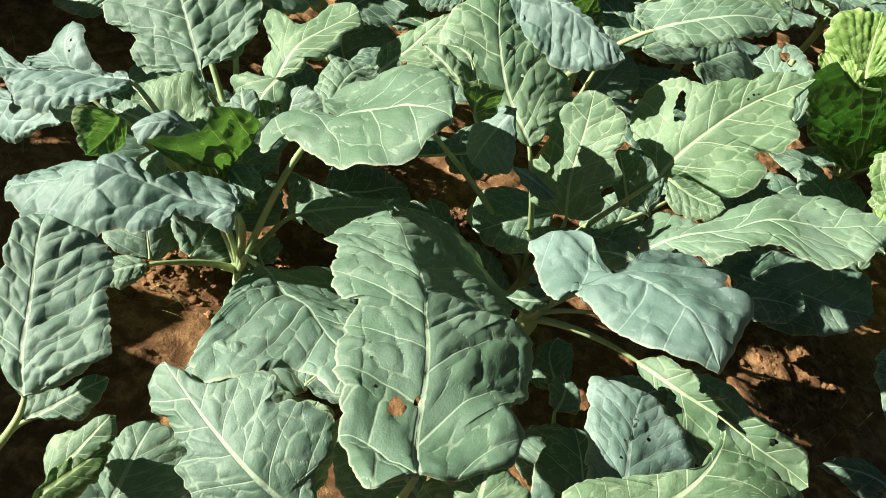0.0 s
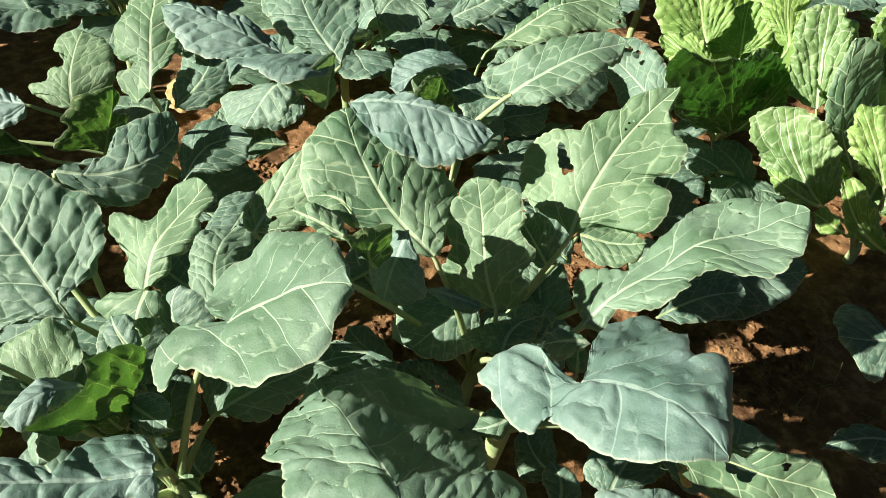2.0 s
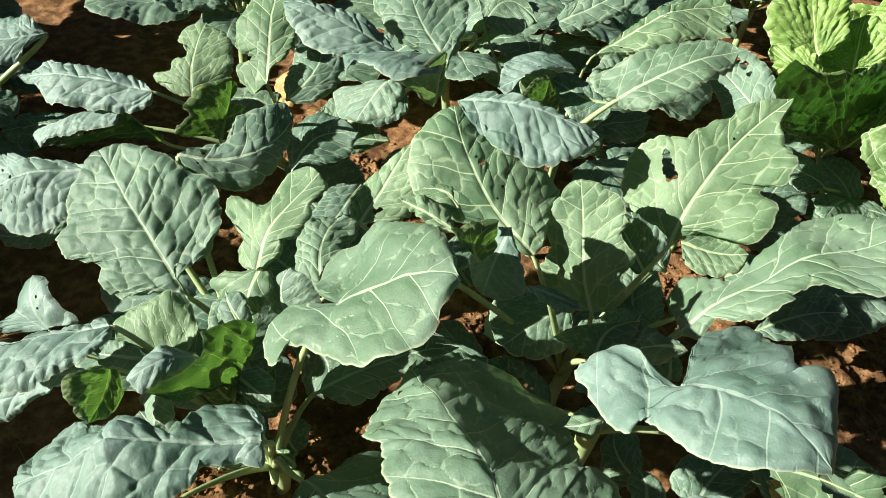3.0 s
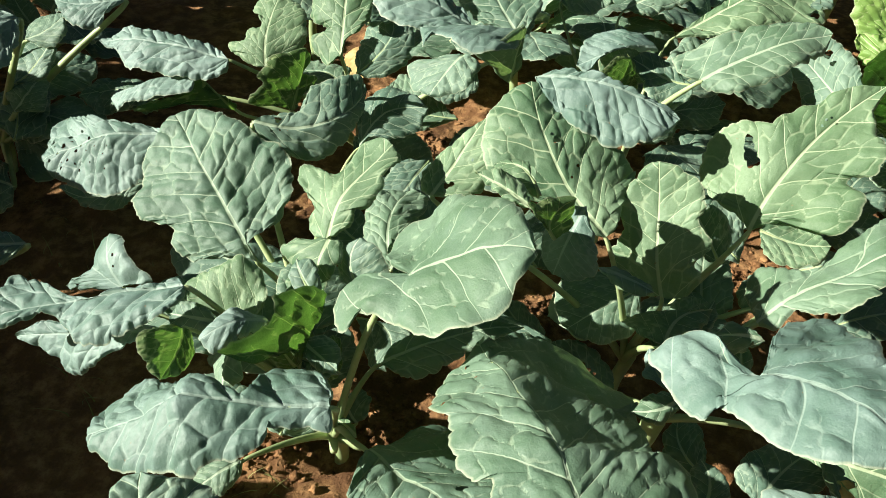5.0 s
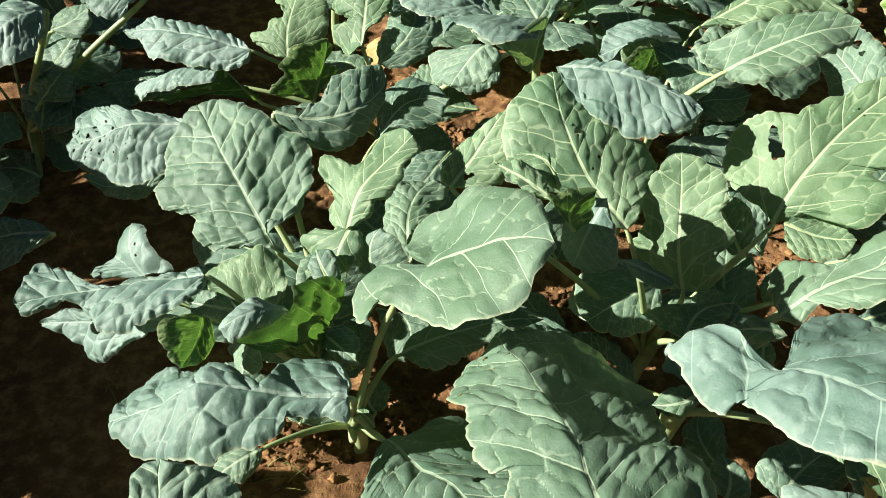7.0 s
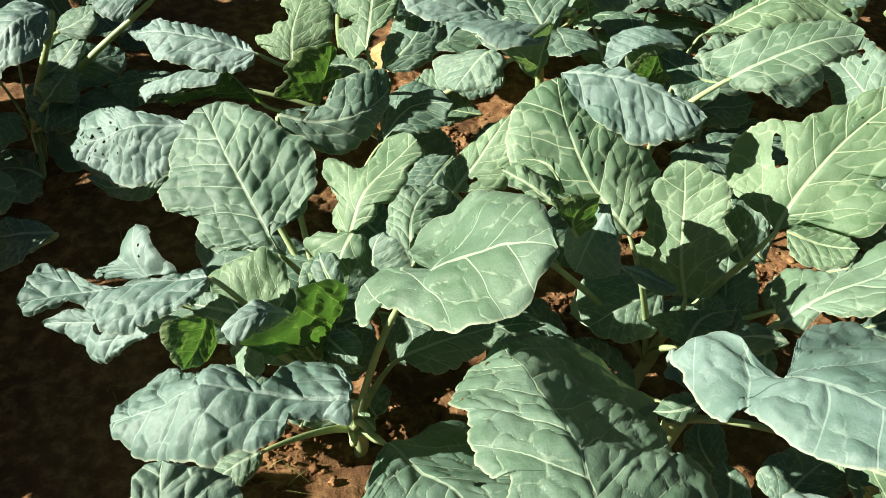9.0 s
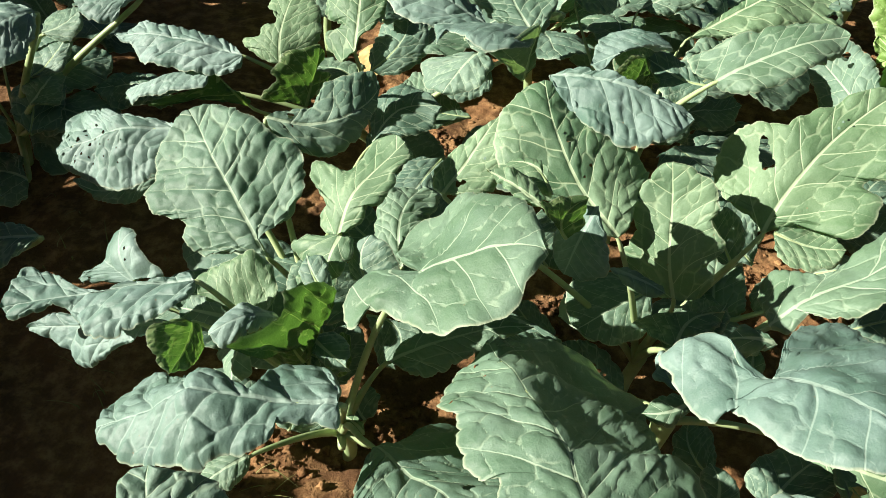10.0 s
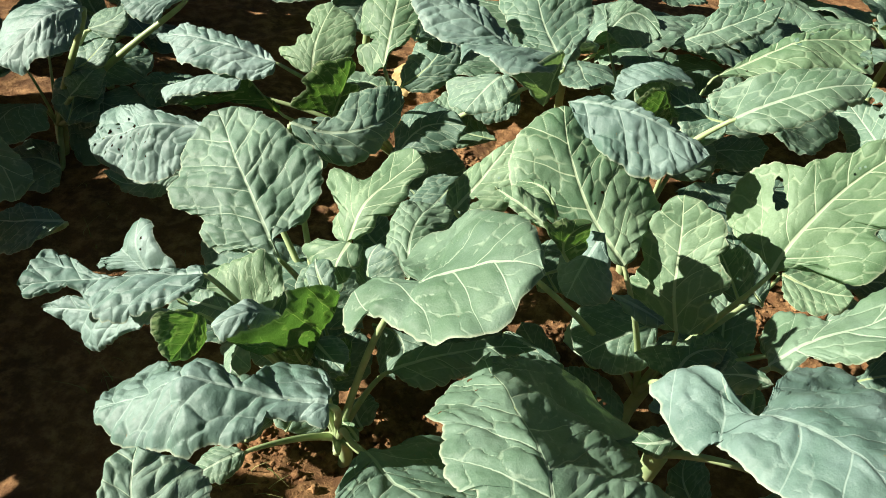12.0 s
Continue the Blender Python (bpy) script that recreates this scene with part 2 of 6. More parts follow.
def leaf(plant, base, tip, normal, left, right, arch, bow, droop, seed=0, pucker=0.0050, ruffle=0.0058, under=0, holes=(), stuff=None, root=None, curl=0.0, stalk=0.0044, fine=1.0, fan=0, twist=(0.0, 0.0), profile=()):
    """A leaf from its base to its tip. left and right: the margins, in cm along and across; arch and bow: how far the midrib rises and swerves, in cm;
    profile: the midrib's rise in cm at shares of its length, in place of arch. The rows of each half run from the midrib along the side ribs to the margin."""
    material = stuff or (YOUNG if under else GLAUCOUS)
    base, tip, n = (np.array(v, float) for v in (base, tip, normal))
    length = float(np.linalg.norm(tip - base))
    x = (tip - base) / length
    n = n - (n @ x) * x
    n /= np.linalg.norm(n)
    s = np.cross(n, x)
    nu = int(min(170, max(28, length * 560)) * fine)
    nv = int(min(36, max(9, length * 140)) * fine)
    bow, arch = bow / 100, arch / 100
    u = np.linspace(0, 1, nu + 1)
    env = np.minimum(1.0, 6 * u * (1 - u))
    margins = []
    for sgn, side in ((1, left), (-1, right)):
        m = spline(((0.0, 0.0),) + tuple(side) + ((length * 100, 0.0),), nu + 1) / 100
        way = np.gradient(m, axis=0)
        way /= np.linalg.norm(way, axis=1)[:, None] + 1e-9
        outward = np.stack([-way[:, 1], way[:, 0]], 1) * sgn
        ma, mb = m.T
        notch = np.maximum(0.0, 1 - 5 * np.abs(field(ma * 28, mb * 28, seed + 9.1))) ** 2
        push = 0.0042 * field(ma * 40, mb * 40, seed + sgn) + 0.0020 * field(ma * 130, mb * 130, seed + 5.3) + 0.0011 * field(ma * 300, mb * 300, seed + 1.3) - 0.0034 * notch
        if fan:
            push = push + 0.008 * field(ma * 45, mb * 45, seed + 7.1) + 0.005 * field(ma * 120, mb * 120, seed + 4.1)
        margins.append(m + outward * (env * push)[:, None])
    half = max(np.abs(margins[0][:, 1]).max(), np.abs(margins[1][:, 1]).max(), 0.01)
    pitch = min(0.062, max(0.016, max(length, 1.7 * half) / 5.2))
    grow_v = (np.arange(nv + 1) / nv) ** 0.92
    verts, faces, flat, uv_vein, uv_blade, uv_side, uv_net = [], [], [], [], [], [], []
    feet = []
    for m in margins:
        foot = np.clip((m[:, 0] - 0.8 * np.abs(m[:, 1])) / length, 0, 1)
        foot = np.maximum.accumulate(0.3 * u + 0.7 * foot)
        feet.append((foot - foot[0]) / (foot[-1] - foot[0]))
    foot = (feet[0] + feet[1]) / 2
    for sgn, m in zip((1, -1), margins):
        c = np.stack([foot * length, 4 * bow * foot * (1 - foot)], 1)
        grid = c[:, None] + grow_v[None, :, None] * (m - c)[:, None]
        a, b = grid[..., 0], grid[..., 1]
        v = np.broadcast_to(grow_v, a.shape)
        t = np.clip(a / length, 0, 1)
        w = np.maximum(0.0, sgn * (b - 4 * bow * t * (1 - t)))
        warp = 0.026 * field(a * 8, b * 8, seed + 2.2) + 0.004 * field(a * 30, b * 30, seed + 3.2)
        phase = (a - 0.95 * w + 2.2 * w * w + warp) / pitch + (0.43 if sgn < 0 else 0.0) + 20
        cell = w / (pitch * 0.52) + 40 * sgn
        if fan:
            phase = np.arctan2(w, a + 0.012) / 0.16 + 0.5 + 0.35 * field(a * 14, b * 14, seed + 2.2)
            cell = np.hypot(w, a) / 0.03
        # blisters between the ribs: creased along side ribs and cross veins
        net, blob = cells(phase * 1.55 + 0.25 * field(a * 60, b * 60, seed), cell, seed + 1)
        net = net * pitch * 0.55
        rib = (0.5 - np.abs(phase - np.floor(phase) - 0.5)) * pitch * 0.75
        crease = np.minimum(np.minimum(net * 1.25 + 0.0012, rib), w + 0.001)
        pillow = (1 - np.exp(-crease / 0.0055)) * (0.45 + 0.9 * blob) + 0.38 * (1 - np.exp(-np.minimum(rib, w) / 0.013))
        if fan:
            pillow = (0.7 * np.sin(math.pi * (phase - np.floor(phase))) ** 0.6 + 0.8 * (1 - np.exp(-net / 0.005)) * blob) * np.minimum(1.0, np.hypot(w, a) / 0.05)
        part_of = 0 if sgn > 0 else 1
        rise = np.interp(t, np.linspace(0, 1, 41), spline(profile, 41)[:, 1] / 100) if profile else 4 * arch * t * (1 - t)
        h = rise + (droop[part_of] + twist[part_of] * (t - 0.45)) * w
        h = h + 0.005 * (1 - (w / half) ** 2) - 0.002 + curl * (w / half) ** 2
        h = h + pucker * (0.62 * pillow * np.minimum(1.0, (1 - v) * 5 + 0.25) + 0.30 * field(a * 55, b * 55, seed + 1.7) + 0.10 * field(a * 140, b * 140, seed + 2.7))
        h = h + 0.020 * field(a * 10, b * 10, seed + 6.1)
        run = (u * length)[:, None]
        h = h + ruffle * v**2.2 * (1.7 * field(run * 30, 5.1 * sgn, seed + 8.8) + 0.9 * field(run * 70, 3.3 * sgn, seed + 3.1) + 0.45 * field(run * 150, 8.3 * sgn, seed))
        h = h - 0.0035 * np.maximum(0.0, (v - 0.86) / 0.14) ** 2
        h = h - 0.0018 * np.exp(-((w / 0.004) ** 2)) * (1 - t)
        start = len(verts) and sum(len(p) for p in verts)
        verts.append((base + a[..., None] * x + b[..., None] * s + h[..., None] * n).reshape(-1, 3))
        flat.append(grid.reshape(-1, 2))
        uv_vein.append(np.stack([phase, cell], -1).reshape(-1, 2))
        uv_blade.append(np.stack([t, np.hypot(w, np.minimum(0.0, a))], -1).reshape(-1, 2))
        uv_side.append(np.stack([w / 0.1, v], -1).reshape(-1, 2))
        uv_net.append(np.stack([net * 100, rib * 100], -1).reshape(-1, 2))
        first = (start + np.arange(nu)[:, None] * (nv + 1) + np.arange(nv)).ravel()
        q = np.stack([first, first + 1, first + nv + 2, first + nv + 1], 1)
        faces.append(q[:, ::-1] if sgn > 0 else q)
    uv_vein, uv_blade, uv_side, uv_net = (np.vstack(p) for p in (uv_vein, uv_blade, uv_side, uv_net))
    verts, flat, quads = np.vstack(verts), np.vstack(flat), np.vstack(faces)
    keep = np.ones(len(quads), bool)
    step = 1.2 * length / nu
    if holes:
        # cut the quads within the holes and draw the corners round them onto the holes' edges
        mids = np.array([(at * length, side) for at, side, r in holes])
        radii = np.array([r for at, side, r in holes])
        gap = np.linalg.norm(flat[quads].mean(1)[:, None] - mids, axis=2) - np.maximum(radii, step)
        keep = gap.min(1) > 0
        ring = np.intersect1d(quads[~keep].ravel(), quads[keep].ravel())
        off = flat[ring][:, None] - mids
        d = np.linalg.norm(off, axis=2) + 1e-6
        own = (d - radii).argmin(1)
        off, d = off[np.arange(len(ring)), own], d[np.arange(len(ring)), own]
        turn = np.arctan2(off[:, 1], off[:, 0])
        shift = off / d[:, None] * (radii[own] * (1 + 0.16 * np.sin(3 * turn + seed) + 0.08 * np.sin(5 * turn + 2 * seed)) - d)[:, None]
        verts[ring] += shift[:, :1] * x + shift[:, 1:] * s
    # both halves share the midrib's corners
    own = np.arange(len(verts))
    own[len(verts) // 2 :: nv + 1] = own[: len(verts) // 2 : nv + 1]
    corners = quads[keep]
    ob = link_mesh("leaf", verts, own[corners].tolist(), material, plant, {"veins": uv_vein, "blade": uv_blade, "side": uv_side, "net": uv_net}, corners=corners.ravel())
    # stalk and midrib
    rib = verts[: (nu + 1) * (nv + 1)].reshape(nu + 1, nv + 1, 3)[:, 0] - n * 0.0006
    start = np.array(root if root is not None else CROWN[plant.name]) - (0, 0, 0.025)
    far = np.linalg.norm(base - start)
    lift = start + (base - start) * 0.30 + np.array((0, 0, 0.16)) * far
    into = base - x * 0.22 * far * max(0.1, float(x @ (base - start)) / (far + 1e-6)) - n * 0.05 * far
    ts = np.linspace(0, 1, 16)[:-1, None]
    way = (1 - ts) ** 3 * start + 3 * (1 - ts) ** 2 * ts * lift + 3 * (1 - ts) * ts**2 * into + ts**3 * rib[0]
    ribs = rib[:: max(1, nu // 22)]
    ribs = ribs - n * np.linspace(max(0.0, stalk) * 0.60, 0.0012, len(ribs))[:, None]
    if stalk > 0:
        line = np.vstack([way, ribs])
        radii = np.r_[np.linspace(stalk * 1.45, stalk * 0.72, len(way)), np.linspace(stalk * 0.62, 0.0006, len(ribs))]
    else:
        line, radii = ribs, np.linspace(0.0028, 0.0006, len(ribs))
    if stalk < 0:
        return ob
    tv, tf = tube(line, radii)
    link_mesh("petiole" if stalk > 0 else "midrib", tv, tf, STALK, ob)
    return ob


CROWN = {}
plants = {}


def plant(key, foot, crown, label, thick=0.011, category="cabbage plant", name="cauliflower_plant"):
    """A stem from the soil to the crown, from which the leaves go."""
    holder = new(name)
    holder.location = foot
    bpy.context.view_layer.update()
    tagged(holder, label, category, "plants in the vegetable bed")
    plants[key] = holder
    CROWN[holder.name] = crown
    foot, crown = np.array(foot, float), np.array(crown, float)
    ts = np.linspace(0, 1, 9)[:, None]
    line = foot - (0, 0, 0.03) + ts * (crown - foot + (0, 0, 0.035))
    line[:, 0] += 0.006 * np.sin(ts[:, 0] * 5 + foot[0] * 9)
    radii = thick * (1 + 0.35 * np.sin(ts[:, 0] * 7) * 0.3) * np.linspace(0.85, 1.25, 9)
    radii[-1] *= 0.6
    tv, tf = tube(line, radii, 12)
    link_mesh("stem", tv, tf, STALK, holder)
    return holder


def stubs(key, ways):
    """Pale ends of leaf stalks that have broken off round the crown: turn in degrees, rise and length."""
    crown = np.array(CROWN[plants[key].name], float)
    for turn, rise, long in ways:
        out = np.array((math.cos(radians(turn)), math.sin(radians(turn)), rise))
        line = crown - (0, 0, 0.022) + np.linspace(0.0, 1.0, 6)[:, None] * long * out + np.linspace(0, 1, 6)[:, None] ** 2 * (0, 0, -0.006)
        tv, tf = tube(line, np.array((0.0085, 0.0082, 0.0074, 0.0068, 0.0066, 0.0050)), 10)
        link_mesh("stalk_stub", tv, tf, STALK, plants[key])


# ---- ground ----
def soil_height(x, y):
    h = 0.012 * wobble(x * 3.1, y * 3.1, 0.5) + 0.013 * wobble(x * 13, y * 13, 1.5)
    c = noise.voronoi(Vector((x * 26, y * 26, 2.5)))[0]
    crumb = 1.0 if x > -0.35 else 0.35
    h += crumb * (0.016 * min(0.6, c[1] - c[0]) * (0.5 + wobble(x * 6, y * 6, 8.5)) + 0.007 * wobble(x * 60, y * 60, 3.5))
    edge = min(x + 1.9, 2.0 - x, y - 0.15, 3.2 - y) / 0.25
    return (h - 0.008) * max(0.0, min(1.0, edge))


def build_ground():
    far = np.array([3, 4, 6, 9, 14, 25, 60, 150, 400, 1000.0])
    xs = np.r_[-far[::-1] - 1.6, np.arange(-1.9, 2.0, 0.009), far + 1.9]
    ys = np.r_[-far[::-1] + 0.2, np.arange(0.15, 3.2, 0.009), far + 3.2]
    verts = []
    for y in ys:
        for x in xs:
            near = -1.9 <= x <= 2.0 and 0.15 <= y <= 3.2
            verts.append((x, y, soil_height(x, y) if near else 0.0))
    w = len(xs)
    faces = [(j * w + i, j * w + i + 1, (j + 1) * w + i + 1, (j + 1) * w + i) for j in range(len(ys) - 1) for i in range(w - 1)]
    tagged(link_mesh("ground", verts, faces, SOIL), "reddish brown crumbly garden soil in beds", "soil", kind="structure")


build_ground()

# ---- plants ----
plant("A", (-0.06, 0.94, 0.0), (-0.068, 0.925, 0.085), "blue-green cauliflower plant with bright young heart leaves on bare soil", 0.0105)
stubs("A", ((-20, 0.15, 0.050), (-75, 0.10, 0.030), (200, 0.25, 0.028), (40, 0.2, 0.03)))
plant("C", (0.37, 0.95, 0.0), (0.36, 0.90, 0.26), "broad-leaved blue-green cauliflower plant with insect holes", 0.013)
plant("A2", (-0.18, 1.14, 0.0), (-0.18, 1.13, 0.13), "blue-green cauliflower plant with a broad rounded leaf")
plant("C2", (0.37, 1.16, 0.0), (0.365, 1.14, 0.12), "cauliflower plant with a large perforated leaf and an upright oval leaf")
plant("D", (0.23, 0.41, 0.0), (0.225, 0.405, 0.14), "large grey-green cauliflower plant with a perforated leaf")
plant("L", (-0.16, 0.34, 0.0), (-0.15, 0.36, 0.15), "crinkled grey-green cauliflower plant at the furrow")
plant("R", (0.62, 0.52, 0.0), (0.60, 0.53, 0.12), "low grey-green cauliflower plant beside sunlit soil")
plant("E", (-0.93, 1.53, 0.0), (-0.92, 1.51, 0.10), "cauliflower plant with bare stalks across the furrow")
plant("G", (-0.20, 1.68, 0.0), (-0.19, 1.66, 0.12), "cauliflower plant with upright shaded leaves behind")
plant("G2", (0.34, 1.58, 0.0), (0.34, 1.56, 0.15), "tall pale-leaved cauliflower plant behind")

plant("M", (1.10, 2.03, 0.0), (1.10, 2.03, 0.06), "bright yellow-green mustard cabbage with frilled leaves", 0.012, "mustard cabbage", "mustard_plant")
plant("N", (1.30, 1.62, 0.0), (1.30, 1.62, 0.06), "pale green mustard cabbage with broad cupped leaves", 0.012, "mustard cabbage", "mustard_plant")
plant("P", (1.62, 2.15, 0.0), (1.62, 2.15, 0.06), "bright green mustard cabbage with frilled leaves", 0.012, "mustard cabbage", "mustard_plant")
plant("Q", (1.78, 1.72, 0.0), (1.78, 1.72, 0.06), "pale green mustard cabbage with broad leaves", 0.012, "mustard cabbage", "mustard_plant")
plant("M2", (1.10, 1.85, 0.0), (1.10, 1.85, 0.07), "small dark green cabbage seedling in the shade", 0.006)

leaf(plants["A"], (-0.019, 0.722, 0.384), (-0.286, 0.700, 0.283), (-0.351, -0.012, 0.936),
     ((0.1, 2.3), (2.9, 2.1), (4.0, 2.6), (5.6, 2.8), (6.1, 3.6), (6.6, 4.7), (8.8, 6.0), (11.0, 6.1), (12.3, 6.9), (14.3, 7.6), (16.9, 6.7), (20.3, 6.0), (24.0, 4.5), (26.0, 2.8), (28.1, 1.5)),
     ((0.5, -2.6), (2.8, -6.7), (4.8, -7.4), (7.4, -7.3), (8.8, -5.7), (8.8, -3.4), (8.3, -1.4), (9.7, -0.7), (11.1, -2.3), (12.8, -3.4), (17.3, -5.1), (27.6, -12.7), (29.6, -11.4), (30.1, -8.2), (30.6, -5.9), (30.6, -3.7)), 0, 0.6, (-0.42, -0.3), curl=-0.006, profile=((0, 0), (0.3, 1.6), (0.6, 3.8), (0.8, 3.6), (0.93, 1.6), (1, 0)), seed=1.4, pucker=0.0100, ruffle=0.0035, stuff=WAXY)
leaf(plants["A"], (0.042, 0.850, 0.464), (0.170, 0.831, 0.537), (-0.502, -0.030, 0.864),
     ((-4.9, 4.1), (-6.6, 9.1), (-5.7, 12.4), (-2.4, 13.2), (-1.0, 17.8), (5.6, 11.6), (10.1, 9.5), (13.6, 4.1)),
     ((-3.1, -0.8), (-7.8, 1.2), (-9.2, -0.8), (-9.2, -4.4), (-7.5, -6.1), (-4.2, -5.0), (-0.8, -6.6), (4.7, -9.0), (8.6, -8.8), (11.3, -7.6), (13.1, -5.0), (14.5, -1.9)), 1.8, 0.5, (-0.10, -0.12), seed=2)
leaf(plants["A2"], (-0.092, 1.000, 0.373), (-0.029, 1.120, 0.457), (-0.308, -0.436, 0.846),
     ((-0.3, 2.6), (1.1, 5.1), (3.2, 4.4), (5.3, 9.4), (7.6, 11.1), (8.5, 8.6), (8.6, 4.8), (11.0, 4.9), (14.9, 5.0), (16.6, 2.8)),
     ((1.2, -1.5), (3.3, -2.4), (5.1, -2.0), (6.1, -3.5), (8.8, -3.7), (11.4, -2.5), (14.6, -2.2)), 1.0, 0.5, (-0.1, -0.12), seed=3, ruffle=0.008, pucker=0.003, stuff=GREENER)
leaf(plants["A2"], (-0.086, 0.990, 0.383), (-0.093, 0.955, 0.334), (-0.264, -0.766, 0.586),
     ((-0.2, 1.6), (1.2, 2.6), (3.6, 2.5), (5.4, 1.5)),
     ((0.4, -2.4), (1.5, -5.8), (3.1, -7.1), (4.6, -5.5), (5.1, -3.0)), 0.8, 0.0, (-0.15, -0.2), seed=4, ruffle=0.007, pucker=0.003, stalk=-1, stuff=GREENER)
leaf(plants["A2"], (-0.203, 1.025, 0.294), (-0.391, 1.232, 0.383), (-0.181, -0.522, 0.833),
     ((1.9, 2.0), (5.4, 7.9), (9.4, 9.2), (11.2, 8.0), (15.4, 11.5), (19.8, 11.9), (21.0, 9.6), (24.8, 8.0), (28.4, 4.3), (29.6, 1.8)),
     ((4.3, -0.9), (3.4, -4.6), (5.4, -8.6), (9.0, -11.1), (13.0, -11.7), (16.9, -9.7), (20.9, -8.6), (26.0, -5.7), (29.2, -2.8)), 1.5, -0.2, (-0.05, -0.05), seed=5, pucker=0.0078)
leaf(plants["A2"], (-0.400, 1.237, 0.348), (-0.632, 1.231, 0.255), (-0.300, -0.550, 0.780),
     ((1.3, 4.9), (5.5, 6.5), (9.0, 8.1), (13.3, 8.2), (17.9, 6.3), (23.2, 2.9)),
     ((4.7, -2.2), (9.9, -3.6), (25.0, -10.2), (27.1, -8.8)), 2.5, -0.7, (-0.25, -0.30), seed=6, pucker=0.008, stuff=WAXY, holes=((0.743, -0.0186, 0.0022), (0.544, -0.0030, 0.0016), (0.518, 0.0076, 0.0016), (0.588, 0.0110, 0.0016), (0.640, 0.0171, 0.0016), (0.719, 0.0214, 0.0016), (0.890, -0.0179, 0.0026), (0.821, 0.0143, 0.0016), (0.510, -0.0235, 0.0016), (0.420, 0.0123, 0.0016), (0.469, 0.0446, 0.0016), (0.570, 0.0304, 0.0016), (0.947, -0.0332, 0.0049), (0.801, -0.0121, 0.0045), (0.693, 0.0027, 0.0031), (0.847, -0.0017, 0.0030), (0.769, 0.0134, 0.0027), (0.654, -0.0040, 0.0026), (0.608, 0.0025, 0.0022), (0.832, 0.0228, 0.0034), (0.777, -0.0306, 0.0036), (0.915, 0.0070, 0.0031), (0.467, -0.0054, 0.0020), (0.699, 0.0319, 0.0022), (0.576, -0.0114, 0.0030), (0.670, -0.0326, 0.0026), (0.459, 0.0233, 0.0016),))
leaf(plants["A2"], (-0.503, 1.323, 0.179), (-0.666, 1.294, 0.152), (-0.100, -0.300, 0.949),
     ((2.0, 3.8), (6.2, 5.9), (11.6, 4.3)),
     ((4.2, -0.5), (10.4, -0.2), (15.0, -1.5)), 0.8, 3.1, (-0.10, -0.10), seed=7, stalk=-1)
leaf(plants["A2"], (-0.258, 1.203, 0.410), (-0.110, 1.320, 0.423), (0.362, -0.545, 0.756),
     ((3.1, 0.2), (7.3, -0.4), (10.5, 2.8), (14.7, 3.4), (18.6, 2.7)),
     ((0.3, -3.1), (3.3, -6.7), (7.9, -8.6), (12.2, -7.3), (17.0, -3.1)), 2.5, -4.0, (-0.20, -0.25), seed=8, holes=((0.178, -0.0113, 0.0048), (0.104, -0.0240, 0.0020), (0.164, -0.0274, 0.0016),))
leaf(plants["A2"], (-0.149, 1.462, 0.223), (-0.030, 1.529, 0.283), (-0.150, -0.501, 0.852),
     ((2.6, 7.1), (10.1, 9.9), (14.0, 5.2)),
     ((3.1, -0.0), (6.8, -2.3), (11.6, -2.3)), 0.8, 3.0, (-0.10, -0.10), seed=9)
leaf(plants["A"], (-0.100, 0.880, 0.255), (-0.069, 0.900, 0.373), (0.680, -0.732, -0.051),
     ((5.9, 4.6), (8.3, 9.6), (8.9, 13.2), (9.3, 15.3), (10.1, 12.5), (10.6, 9.4), (11.5, 7.5), (13.9, 8.4), (14.2, 6.1), (14.1, 3.2)),
     ((2.7, 0.8), (5.4, 1.4), (9.0, 1.6), (11.1, 0.9)), 0.6, 0, (0.25, 0.1), under=1, seed=10, ruffle=0.010, pucker=0.012)
leaf(plants["A"], (-0.130, 0.860, 0.346), (-0.192, 0.800, 0.360), (0.329, -0.121, 0.937),
     ((2.3, 1.6), (4.6, 2.0), (6.6, 2.2), (8.1, 1.8)),
     ((0.8, -0.8), (2.4, -2.3), (5.0, -2.2), (7.5, -1.3), (8.5, -0.7)), 1.6, 0, (-0.2, -0.25), seed=11, ruffle=0.008, stalk=0.003, root=(-0.12, 0.905, 0.20), stuff=WAXY)
leaf(plants["A"], (-0.167, 0.900, 0.296), (-0.257, 0.930, 0.314), (-0.023, -0.549, 0.835),
     ((1.8, 0.2), (4.1, 1.4), (6.5, 1.6), (8.9, 1.7)),
     ((-0.4, -2.8), (0.7, -5.2), (2.5, -6.5), (4.5, -6.6), (6.1, -6.9), (7.8, -4.4), (10.5, -2.0), (11.3, -0.1)), 1.0, 0.4, (-0.05, 0.15), seed=12, ruffle=0.010, stalk=0.003, root=(-0.12, 0.905, 0.20), stuff=GREENER)
leaf(plants["A"], (-0.235, 0.870, 0.377), (-0.480, 0.835, 0.308), (-0.214, -0.318, 0.924),
     ((-0.3, 2.1), (1.7, 3.9), (3.5, 4.7), (6.7, 5.4), (9.5, 6.3), (12.5, 5.9), (15.2, 3.4), (18.8, 0.3), (21.0, 1.1), (24.3, 1.7)),
     ((1.4, -1.9), (3.6, -1.4), (7.4, -1.3), (10.4, -1.2), (14.8, -0.7), (18.2, -3.0), (21.8, -6.1), (25.6, -7.5), (25.9, -5.7), (25.9, -3.6)), -0.6, -0.8, (0.06, -0.18), seed=13, ruffle=0.006, pucker=0.0075, stuff=WAXY)
